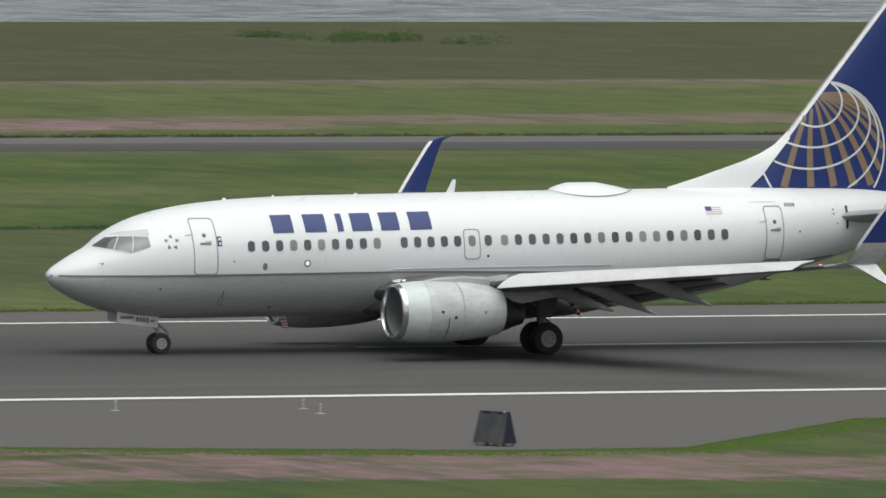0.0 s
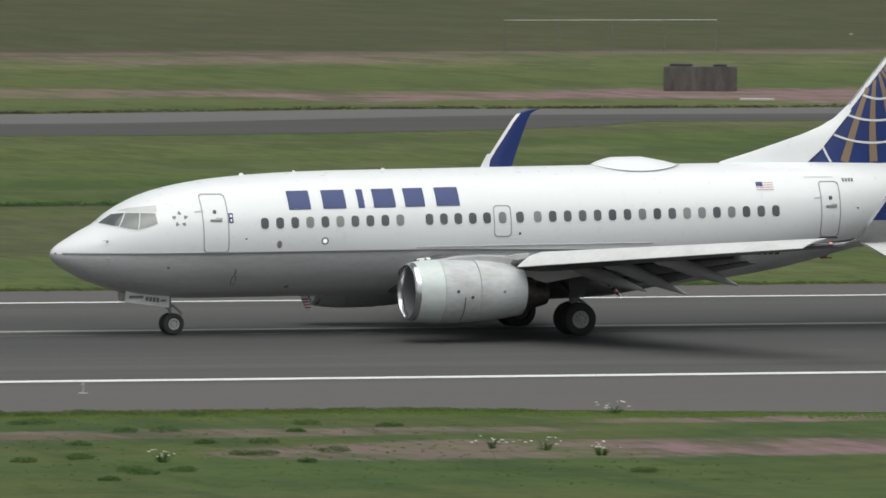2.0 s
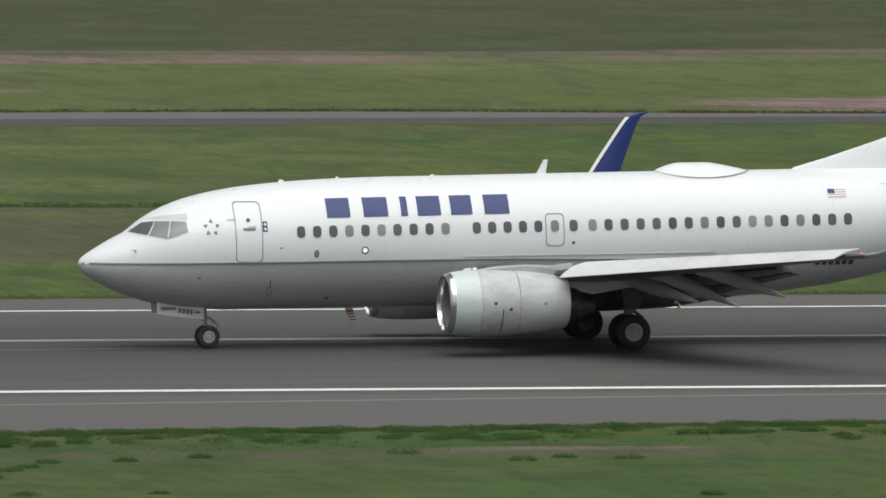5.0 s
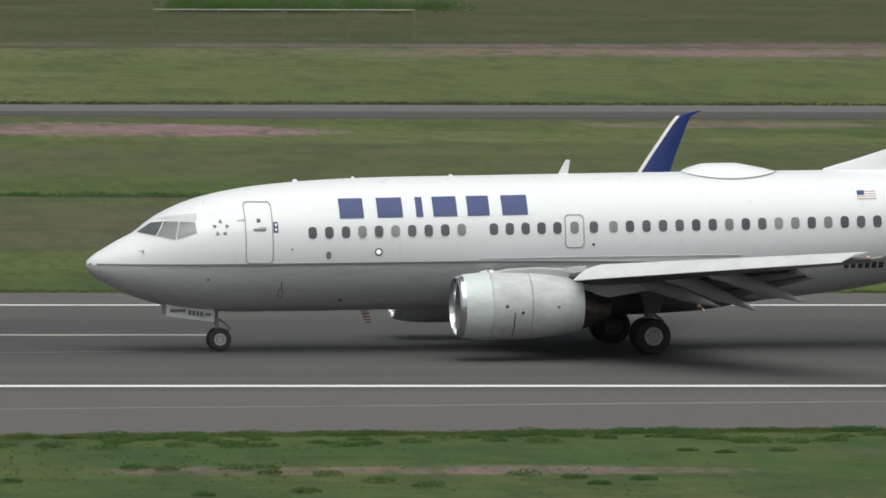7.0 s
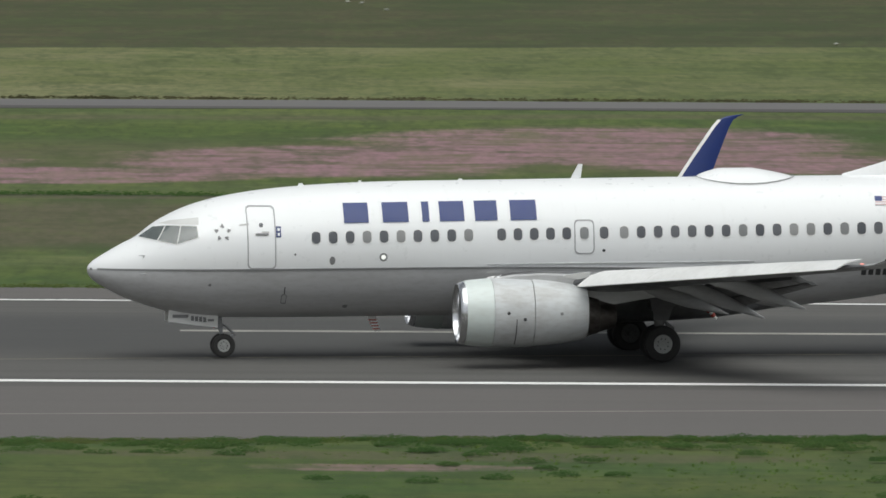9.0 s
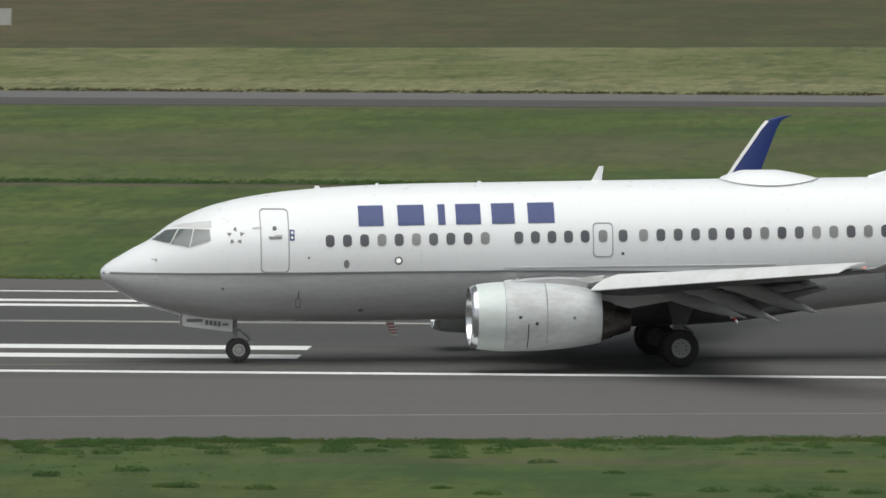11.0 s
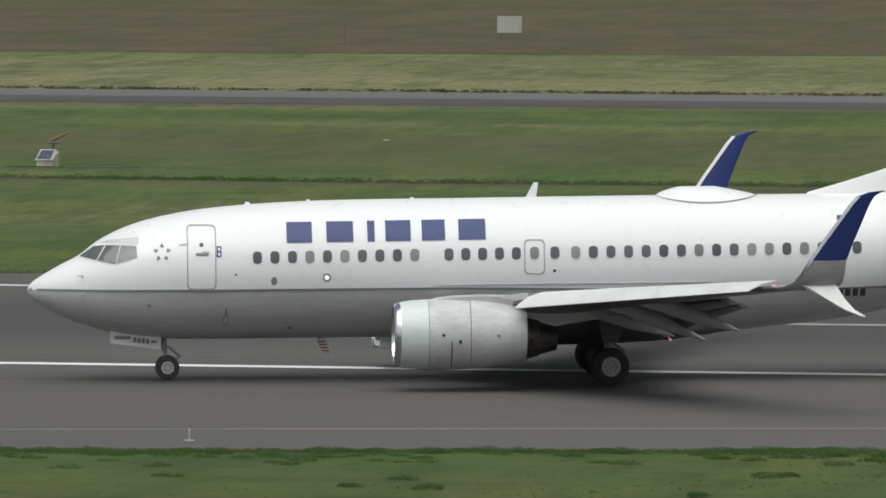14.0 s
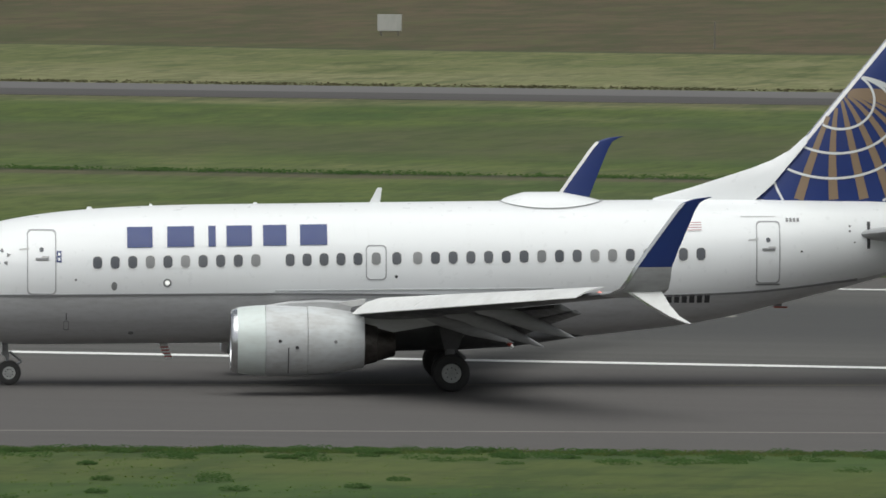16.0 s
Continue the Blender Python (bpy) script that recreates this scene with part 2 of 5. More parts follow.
green = k.mix(k.math("MULTIPLY", k.ramp(streak, 0.46, 0.66), 0.75), green, (0.104, 0.134, 0.024))
green = k.mix(k.ramp(fine, 0.42, 0.72), green, (0.031, 0.058, 0.008))
dry = k.mix(k.ramp(streak, 0.35, 0.65), (0.190, 0.186, 0.084), (0.120, 0.132, 0.046))
dry = k.mix(k.math("MULTIPLY", k.ramp(fine, 0.4, 0.75), 0.7), dry, (0.060, 0.071, 0.019))
scrub = k.mix(k.ramp(mid, 0.35, 0.65), (0.070, 0.062, 0.027), (0.032, 0.046, 0.012))
dry = k.mix(k.math("MULTIPLY", k.ramp(swath, 0.50, 0.66), 0.7), dry, (0.21, 0.20, 0.10))
scrub = k.mix(k.ramp(fine, 0.45, 0.75), scrub, (0.039, 0.037, 0.014))
scrub = k.mix(k.math("MULTIPLY", k.math("SUBTRACT", 1.0, k.ramp(X, -90, 10)), 0.85), scrub, k.mix(k.ramp(streak, 0.4, 0.62), (0.106, 0.072, 0.043), (0.074, 0.056, 0.030)))
scrub = k.mix(k.math("MULTIPLY", k.ramp(k.noise(0.05, (0.4, 1, 1), 5, 0.65), 0.5, 0.68), 0.5), scrub, (0.050, 0.068, 0.018))
earth = k.mix(k.ramp(fine, 0.3, 0.7), (0.285, 0.160, 0.190), (0.190, 0.116, 0.122))
brown = k.mix(k.ramp(fine, 0.3, 0.7), (0.100, 0.080, 0.052), (0.070, 0.066, 0.032))
col = k.mix(k.math("MULTIPLY", k.ramp(broad, 0.45, 0.68), 0.55), green, dry)
west = k.math("SUBTRACT", 1.0, k.ramp(X, 40, 110))
bank = k.math("ADD", k.math("MULTIPLY", k.ramp(X, -150, 75), 30.0), k.math("MULTIPLY", k.ramp(X, 210, 290), 6.0))
flat_y = Y
Y = k.math("SUBTRACT", Y, bank)
col = k.mix(k.math("MULTIPLY", zone(175, 251, 3), k.math("SUBTRACT", 0.85, k.math("MULTIPLY", k.ramp(X, -35, 35), 0.5))), col, dry)
scrub = k.mix(k.math("MULTIPLY", k.ramp(X, 170, 260), 0.55), scrub, k.mix(k.ramp(streak, 0.38, 0.62), (0.086, 0.074, 0.040), (0.060, 0.060, 0.026)))
scrub_zone = zone(250.5, 900, 2.5, 2)
scrub_rim = zone(249, 251.5, 0.9, 1.2)
pink_rim = k.math("MULTIPLY", zone(236, 249, 4, 5), k.math("MULTIPLY", k.math("SUBTRACT", k.ramp(X, 25, 60), k.math("MULTIPLY", k.ramp(X, 215, 275), 0.8)), k.ramp(k.noise(0.06, (0.5, 0.3, 1), 4, 0.6), 0.40, 0.62, 0.10, 0.8)))
Y = flat_y
col = k.mix(k.math("MULTIPLY", zone(205, 252, 5, 6), k.math("MULTIPLY", k.ramp(X, 20, 70), 0.65)), col, k.mix(k.ramp(streak, 0.35, 0.65), (0.068, 0.096, 0.019), (0.096, 0.114, 0.028)))
col = k.mix(k.math("MULTIPLY", zone(199, 216, 4, 6), k.math("MULTIPLY", k.math("SUBTRACT", 1.0, k.ramp(X, -25, 18)), 0.6)), col, k.mix(k.ramp(fine, 0.35, 0.65), (0.25, 0.235, 0.125), (0.165, 0.165, 0.075)))
col = k.mix(k.math("MULTIPLY", zone(122, 152, 9, 7), k.math("MULTIPLY", west, 0.72)), col, k.mix(k.ramp(streak, 0.35, 0.65), (0.098, 0.085, 0.045), (0.066, 0.074, 0.026)))
Y = k.math("ADD", Y, k.math("ADD", k.math("MULTIPLY", k.ramp(X, 55, 100), 6.0), k.math("MULTIPLY", k.math("SUBTRACT", k.ramp(X, -40, -20), k.ramp(X, 2, 16)), 4.0)))
bay = k.math("MULTIPLY", k.ramp(X, 140, 166), k.math("SUBTRACT", 1.0, k.ramp(X, 188, 216)))
Y = k.math("ADD", Y, k.math("MULTIPLY", bay, 14.0))
col = k.mix(k.math("MULTIPLY", zone(179.5, 184, 1.2, 1.5), 0.6), col, brown)
Y = k.math("SUBTRACT", Y, k.math("MULTIPLY", bay, 14.0))
col = k.mix(k.math("MULTIPLY", zone(62, 98, 5, 6), k.math("MULTIPLY", k.ramp(X, -48, -12), k.ramp(X, 60, 190, 0.9, 0.45))), col, brown)
col = k.mix(zone(101.5, 104.2, 0.8, 0.8), col, brown)
# Dark line: the ditch's shadow painted along ground that has no hollow.
col = k.mix(k.math("MULTIPLY", zone(104.0, 105.8, 0.5, 0.6), 0.85), col, (0.018, 0.024, 0.010))
Y = flat_y
col = k.mix(scrub_zone, col, scrub)
col = k.mix(pink_rim, col, earth)
col = k.mix(k.math("MULTIPLY", scrub_rim, 0.65), col, (0.030, 0.032, 0.018))
col = k.mix(k.math("MULTIPLY", zone(280, 286, 2.5, 2), k.math("MULTIPLY", k.ramp(X, 20, 70), 0.5)), col, earth)
blot = k.ramp(k.math("ADD", k.math("MULTIPLY", k.noise(0.55, (0.5, 1.0, 1), 4, 0.6), 0.65), k.math("MULTIPLY", k.noise(1.7, (0.8, 1, 1), 3, 0.6), 0.35)), 0.46, 0.62)
lush = k.math("SUBTRACT", 1.0, k.ramp(Y, -40, -34))
col = k.mix(k.math("MULTIPLY", lush, 0.72), col, k.mix(k.ramp(mid, 0.4, 0.6), (0.036, 0.076, 0.011), (0.068, 0.086, 0.018)))
col = k.mix(k.math("MULTIPLY", blot, k.math("ADD", 0.30, k.math("MULTIPLY", lush, 0.22))), col, (0.024, 0.046, 0.007))
reds = union([patch(14, 152, 11, 20, 0.4), patch(3, 133, 9, 16, 0.4), patch(-8, 119, 9, 7, 0.4), patch(20, 132, 9, 12, 0.5), patch(43, 170, 10, 8, 0.5), patch(146, 206, 18, 10), patch(240, 216, 40, 11), patch(175, 206, 9, 5)])
faint_reds = union([patch(182, -47, 9, 3.5), patch(290, 222, 40, 9), patch(197, 222, 14, 7), patch(224, 216, 12, 9), patch(95, 228, 8, 4), patch(70, 176, 8, 4), patch(186, 232, 9, 6), patch(-15, 131, 6, 4),
                    patch(115, -46, 14, 2.0), patch(122, -54, 12, 4.0), patch(33, -57, 9, 2.2), patch(3, -57, 4, 1.6), patch(72, -48, 4, 1.2)])
near_reds = union([patch(152, -54, 20, 6.5), patch(133, -55, 9, 3.6), patch(133, -42.5, 8, 1.8), patch(147, -46, 9, 3.0), patch(176, -58, 26, 6.0)])
reds = union([reds, k.math("MULTIPLY", faint_reds, 0.6), k.math("MULTIPLY", near_reds, 0.85)])
col = k.mix(k.math("MULTIPLY", reds, k.ramp(k.noise(0.45, (0.5, 0.8, 1), 6, 0.7), 0.36, 0.58, 0.35, 1.0)), col, earth)
near_brown = union([patch(186, -46, 14, 5), patch(172, -42, 8, 3), patch(96, -47, 18, 3), patch(4, -52, 13, 2.0), patch(65, -50, 20, 2.0), patch(-20, -58, 10, 1.5)])
col = k.mix(k.math("MULTIPLY", near_brown, 0.6), col, brown)
col = k.mix(k.math("MULTIPLY", k.ramp(tuft, 0.49, 0.60), 0.50), col, k.mix(lush, (0.036, 0.056, 0.011), (0.023, 0.050, 0.006)))
col = k.mix(k.math("MULTIPLY", k.math("SUBTRACT", 1.0, k.ramp(tuft, 0.40, 0.50)), 0.25), col, (0.080, 0.112, 0.022))
col = k.mix(zone(31.5, 32.6, 0.5, 0.5), col, (0.045, 0.045, 0.022))
k.color(col).bump(k.math("ADD", k.math("MULTIPLY", fine, 0.6), mid), 0.05, 0.6)
GRASS = k.m

k = Mat("worn_asphalt", 0.86)
X, Y, Z = k.xyz()
streaks = k.noise(0.5, (0.02, 1.4, 1), 5, 0.6)
mottle = k.noise(0.12, (0.5, 1, 1), 5, 0.65)
grit = k.noise(12, (1, 1, 1), 4, 0.7)
base = k.mix(k.ramp(streaks, 0.3, 0.7), (0.073, 0.070, 0.065), (0.100, 0.096, 0.089))
base = k.mix(k.math("MULTIPLY", k.ramp(mottle, 0.45, 0.75), 0.5), base, (0.068, 0.067, 0.064))
rubber = k.math("MULTIPLY", k.ramp(Y, -15, -6), k.math("SUBTRACT", 1.0, k.ramp(Y, 6, 15)))
rubber = k.math("MULTIPLY", rubber, k.ramp(streaks, 0.2, 0.75, 0.45, 0.95))
base = k.mix(rubber, base, (0.043, 0.043, 0.043))
shoulder = k.math("MAXIMUM", k.ramp(Y, 23, 24.2), k.math("SUBTRACT", 1.0, k.ramp(Y, -24.6, -23.2)))
base = k.mix(k.math("MULTIPLY", shoulder, 0.7), base, k.mix(k.ramp(X, -95, -10), (0.090, 0.081, 0.077), (0.124, 0.113, 0.107)))
k.color(k.mix(k.math("MULTIPLY", grit, 0.25), base, (0.08, 0.08, 0.08))).bump(grit, 0.01, 0.6)
ASPHALT = k.m

k = Mat("pale_road_asphalt", 0.88)
X, Y, Z = k.xyz()
bay = k.math("MULTIPLY", k.ramp(X, 146, 168), k.math("SUBTRACT", 1.0, k.ramp(X, 182, 212)))
base = k.mix(k.ramp(k.math("ADD", Y, k.math("MULTIPLY", bay, 8.0)), 189.6, 190.8), (0.058, 0.053, 0.052), (0.130, 0.126, 0.124))
base = k.mix(k.math("MULTIPLY", k.ramp(k.noise(0.3, (0.05, 1, 1), 5), 0.35, 0.7), 0.3), base, (0.10, 0.095, 0.09))
k.color(base).bump(k.noise(6), 0.01)
ROAD = k.m

k = Mat("worn_white_marking", 0.7)
wear = k.ramp(k.noise(1.6, (0.35, 1.5, 1), 6, 0.7), 0.52, 0.78)
k.color(k.mix(k.math("MULTIPLY", wear, 0.55), (0.78, 0.78, 0.76), (0.22, 0.215, 0.205)))
MARK = k.m
k = Mat("faded_line_paint", 0.75)
wear = k.ramp(k.noise(0.9, (0.3, 1.5, 1), 6, 0.7), 0.3, 0.75)
k.color(k.mix(wear, (0.36, 0.35, 0.31), (0.17, 0.165, 0.155)))
FAINT = k.m
k = Mat("dull_exit_line_paint", 0.78)
wear = k.ramp(k.noise(0.9, (0.3, 1.5, 1), 6, 0.7), 0.3, 0.75)
k.color(k.mix(wear, (0.27, 0.245, 0.22), (0.16, 0.15, 0.14)))
DULL = k.m
k = Mat("faded_yellow_line_paint", 0.75)
wear = k.ramp(k.noise(0.9, (0.3, 1.5, 1), 6, 0.7), 0.25, 0.7)
k.color(k.mix(wear, (0.24, 0.21, 0.12), (0.125, 0.12, 0.11)))
YELLOW = k.m
k = Mat("river_water", 0.16)
X, Y, Z = k.xyz()
k.color(k.mix(k.ramp(k.noise(0.5, (0.35, 0.5, 1), 5, 0.7), 0.38, 0.64), (0.15, 0.175, 0.18), (0.36, 0.395, 0.40)))
k.bump(k.noise(0.45, (0.35, 1.0, 1), 5, 0.65), 0.9, 1.0)
WATER = k.m

bm = bmesh.new()
ys = [-2500, -900, -400, -200, -120] + [-100 + 4 * i for i in range(101)] + [310, 330, 360, 400, 407, 408.5, 430, 700, 1500, 4400]
xs = [-4400, -2000, -1000, -500, -300] + [-240 + 8 * i for i in range(86)] + [500, 600, 1000, 2000, 4400]
rows = []
for y in ys:
    line = []
    for x in xs:
        z = ground_z(y) - 0.03
        if 34 < abs(y) < 400 and -300 < x < 560 and not (160 < y < 204) and y > -110 and (y > 0 or y < exit_edge(x) - 3):
            z += 0.10 * noise.noise((x * 0.03, y * 0.04, 0))
        if y > 408:
            z -= 1.2
        line.append((x, y, z))
    rows.append(line)
loft(bm, rows, close=False, caps=(False, False))
tagged(link("ground", bm, GRASS), "green airfield grass with dry and reddish bare soil patches", "grass field", kind="structure")

bm = bmesh.new()
xs = [-3000, -1500, -700, -320] + [-240 + 2 * i for i in range(281)] + [500, 1000, 3000]
rows = []
for x in xs:
    e = exit_edge(x) if -260 < x < 420 else (-140 if x < 0 else -34)
    far = 32 + 0.25 * noise.noise((x * 0.4, 0, 7))
    rows.append([(x, e, ground_z(e) - 0.4)] + [(x, y, ground_z(y) + 0.01) for y in (e, (e - 30) / 2, -30, -22.8, -11, 0, 11, 22.8, 30, far)] + [(x, far, -0.8)])
loft(bm, rows, close=False, caps=(False, False))
tagged(link("runway", bm, ASPHALT), "grey worn asphalt runway with dark tyre rubber along the middle", "runway", kind="structure")

bm = bmesh.new()
def road_edge(x):
    """The near rim of the road, overgrown along one stretch."""
    return 183.2 + 0.5 * noise.noise((x * 0.06, 1, 0)) - 0.007 * max(0, x - 60) + 5.5 * max(0.0, 1 - ((x - 8) / 42) ** 2) - 14.0 * max(0.0, 1 - ((x - 178) / 34) ** 2) ** 0.7


rows = [[(x, road_edge(x), -0.8), (x, road_edge(x), -0.405), (x, max(189.5, road_edge(x) + 1), -0.37),
         (x, 198.6 + 0.5 * noise.noise((x * 0.08, 5, 0)) - 6.0 * max(0.0, 1 - ((x - 158) / 45) ** 2), -0.40)] for x in [-3000, -800] + [-320 + 4 * i for i in range(200)] + [900, 3000]]
loft(bm, rows, close=False, caps=(False, False))
tagged(link("road", bm, ROAD), "pale grey perimeter road with a darker verge", "road", kind="structure")

bm = bmesh.new()
loft(bm, [[(x, y, -0.45) for y in (403, 408, 500, 1200, 4400)] for x in (-4400, -800, -200, 100, 300, 500, 900, 4400)], close=False, caps=(False, False))
tagged(link("water", bm, WATER), "grey rippled river water behind the bank", "river", kind="structure")


def strip(name, x0, x1, y0, y1, mat, label, lift=0.016):
    """A painted bar along the runway."""
    bm = bmesh.new()
    n = max(1, int((x1 - x0) / 20))
    yy = sorted({y0, y1} | ({0.0} if y0 < 0 < y1 else set()))
    loft(bm, [[(x0 + (x1 - x0) * i / n, y, ground_z(y) + lift) for y in yy] for i in range(n + 1)], close=False, caps=(False, False))
    return tagged(link(name, bm, mat), label, "runway marking", kind="structure")


def band(name, fn, width, x0, x1, mat, label, lift=0.016):
    bm = bmesh.new()
    rows = []
    n = int((x1 - x0) / 3)
    for i in range(n + 1):
        x = x0 + (x1 - x0) * i / n
        rows.append([(x, fn(x) + d, ground_z(fn(x) + d) + lift) for d in (-width / 2, width / 2)])
    loft(bm, rows, close=False, caps=(False, False))
    return tagged(link(name, bm, mat), label, "runway marking", kind="structure")


strip("edge_line", -1500, 1500, 21.9, 22.74, MARK, "solid white painted runway edge line")
for i in range(-6, 9):
    x0 = -63.0 + 60.6 * i
    strip("centre_line", x0, x0 + 35.8, -0.75, 0.0, FAINT, "worn white centre line dash")
for x0, bars in ((96.3, (11.75,)), (-54.0, (11.4, 15.1)), (248.5, (11.75, 15.1, 18.4)), (-206.0, (11.75,))):
    for b in bars:
        for s in (-1, 1):
            strip("touchdown_bar", x0, x0 + 23.0, s * b - 0.85, s * b + 0.85, MARK, "thick white touchdown zone bar")
band("edge_line", lambda x: -21.85 - 0.0055 * max(-150, min(x, 250)), 0.84, -1500, 1500, MARK, "solid white painted runway edge line")
band("exit_line", taxi_line, 0.34, -260, 112, DULL, "thin faded line along the runway exit")
band("lead_off_line", lead_off_line, 0.22, -260, 150, YELLOW, "thin faded yellow lead-off line")


# ---- the airliner: x runs aft from the nose, origin on the ground between the main wheels ----
GEAR_X = 16.6
FUS_X = [-0.04, -0.02, 0.04, 0.23, 0.56, 0.89, 1.46, 1.90, 2.52, 3.26, 4.6, 6.2, 8.1, 12.4, 17.35, 20.3, 21.6, 23.6, 24.9, 26.5, 27.8, 29.0, 30.6, 31.8, 32.2]
FUS_TOP = [2.62, 2.69, 2.77, 2.92, 3.12, 3.31, 3.61, 3.96, 4.30, 4.58, 4.87, 5.05, 5.16, 5.24, 5.31, 5.34, 5.35, 5.37, 5.38, 5.39, 5.38, 5.36, 5.24, 5.02, 4.86]
FUS_BOT = [2.54, 2.47, 2.37, 2.20, 2.01, 1.83, 1.61, 1.47, 1.31, 1.22, 1.16, 1.17, 1.19, 1.24, 1.30, 1.40, 1.53, 1.78, 2.03, 2.43, 2.76, 3.09, 3.60, 4.10, 4.40]
FUS_HW = [0.05, 0.13, 0.24, 0.46, 0.66, 0.84, 1.10, 1.26, 1.45, 1.61, 1.76, 1.86, 1.88, 1.88, 1.88, 1.88, 1.87, 1.83, 1.76, 1.60, 1.40, 1.15, 0.75, 0.40, 0.22]
CHEAT_X = [-0.04, 4.5, 11.4, 25.1, 27.7, 28.7, 30.6, 32.2]
CHEAT_Z = [2.61, 2.65, 2.71, 2.76, 3.02, 3.16, 3.75, 4.48]


def fus(x):
    zt, zb, hw = (smooth_interp(FUS_X, v, x) for v in (FUS_TOP, FUS_BOT, FUS_HW))
    return zt, zb, hw


def cheat(x):
    return smooth_interp(CHEAT_X, CHEAT_Z, x)


def skin(x, z, side=-1, lift=0.0):
    """The point of the fuselage skin at that station and height, lifted off along the normal (body axes)."""
    zt, zb, hw = fus(x)
    zc, hz = (zt + zb) / 2, (zt - zb) / 2
    c = max(-1.0, min(1.0, (z - zc) / hz))
    s = math.sqrt(1 - c * c)
    nrm = Vector((0, side * s / max(hw, 0.01), c / hz)).normalized()
    return Vector((x - GEAR_X, side * hw * s, zc + hz * c)) + nrm * (lift + (0.008 if lift > 0 else 0))


def skin_patch(bm, quad, side=-1, lift=0.006, n=6, sink=0.02, mat=0):
    """A thin panel on the skin from four (x, z) corners."""
    (a, b, c, d) = [Vector(q) for q in quad]
    grid = []
    for i in range(n + 1):
        u = i / n
        line = []
        for j in range(n + 1):
            v = j / n
            p = (a * (1 - u) + b * u) * (1 - v) + (d * (1 - u) + c * u) * v
            line.append(skin(p.x, p.y, side, lift))
        grid.append(line)
    vs = loft(bm, grid, close=False, caps=(False, False), mat=mat)
    rim = [vs[i][0] for i in range(n + 1)] + [vs[n][j] for j in range(1, n + 1)] + [vs[i][n] for i in range(n - 1, -1, -1)] + [vs[0][j] for j in range(n - 1, 0, -1)]
    mid = sum((v.co for v in rim), Vector()) / len(rim)
    low = [bm.verts.new(v.co + Vector((0, -side * sink, 0))) for v in rim]
    for i in range(len(rim)):
        j = (i + 1) % len(rim)
        bm.faces.new((rim[i], rim[j], low[j], low[i])).material_index = mat


def rounded(w, h, r, n=4):
    pts = []
    for cx, cz, a0 in ((w / 2 - r, h / 2 - r, 0), (-w / 2 + r, h / 2 - r, 90), (-w / 2 + r, -h / 2 + r, 180), (w / 2 - r, -h / 2 + r, 270)):
        for i in range(n + 1):
            a = radians(a0 + 90 * i / n)
            pts.append((cx + r * math.cos(a), cz + r * math.sin(a)))
    return pts


def skin_ring(bm, cx, cz, w, h, r, wide, side=-1, lift=0.006, n=5):
    """A thin rounded outline on the skin."""
    rings = []
    for g, l in ((0, -0.01), (0, lift), (-wide, lift), (-wide, -0.01)):
        base = rounded(w + 2 * g, h + 2 * g, max(0.02, r + g), n)
        dense = []
        for p, q in zip(base, base[1:] + base[:1]):
            m = max(1, int(math.dist(p, q) / 0.15))
            dense += [(p[0] + (q[0] - p[0]) * i / m, p[1] + (q[1] - p[1]) * i / m) for i in range(m)]
        rings.append(dense)
    m = len(rings[0])
    rings2 = []
    for i, (g, l) in enumerate(((0, -0.01), (0, lift), (-wide, lift), (-wide, -0.01))):
        pts = []
        for j in range(m):
            x, z = rings[0][j]
            f = (1 - 2 * wide / w, 1 - 2 * wide / h) if g else (1, 1)
            pts.append(skin(cx + x * f[0], cz + z * f[1], side, l))
        rings2.append(pts)
    loft(bm, rings2, caps=(False, False))


plane = new("airliner")
plane.empty_display_size = 3
tagged(plane, "white jet airliner with grey belly and blue tail, rolling", "airplane")

# fuselage: white above the cheatline, grey below
bm = bmesh.new()
stations = sorted({round(-0.04 + 32.24 * (i / 110) ** 1.35, 3) for i in range(111)} | {-0.03, -0.02, 0.0, 0.02, 0.05, 0.1, 0.15, 25.1, 32.2})
NU, NL = 22, 16
rings = []
for x in stations:
    zt, zb, hw = fus(x)
    zc, hz = (zt + zb) / 2, (zt - zb) / 2
    c = max(-0.9, min(0.9, (cheat(x) - zc) / hz))
    a0 = math.acos(c)
    angles = [a0 * i / NU for i in range(NU)] + [a0 + (math.pi - a0) * i / NL for i in range(NL + 1)]
    angles = angles + [2 * math.pi - a for a in angles[-2:0:-1]]
    rings.append([(x - GEAR_X, -hw * math.sin(a), zc + hz * math.cos(a)) for a in angles])
vs = loft(bm, rings)
bm.faces.ensure_lookup_table()
for f in bm.faces:
    m = f.calc_center_median()
    f.material_index = 0 if m.z > cheat(m.x + GEAR_X) else 1
part("fuselage", bm, [WHITE, GREY], plane, "white upper and grey lower fuselage skin")

for side in (-1, 1):
    bm = bmesh.new()
    line = []
    for i in range(121):
        x = 0.02 + 28.4 * i / 120
        line.append([skin(x, cheat(x) + d, side, l) for d, l in ((-0.03, -0.01), (-0.03, 0.006), (0.03, 0.006), (0.03, -0.01))])
    loft(bm, line, close=False)
    part("cheatline", bm, LINE_GREY, plane, "thin dark grey line along the fuselage")

# belly fairing round the wing root, its deep underside shade put into the paint
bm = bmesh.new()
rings = []
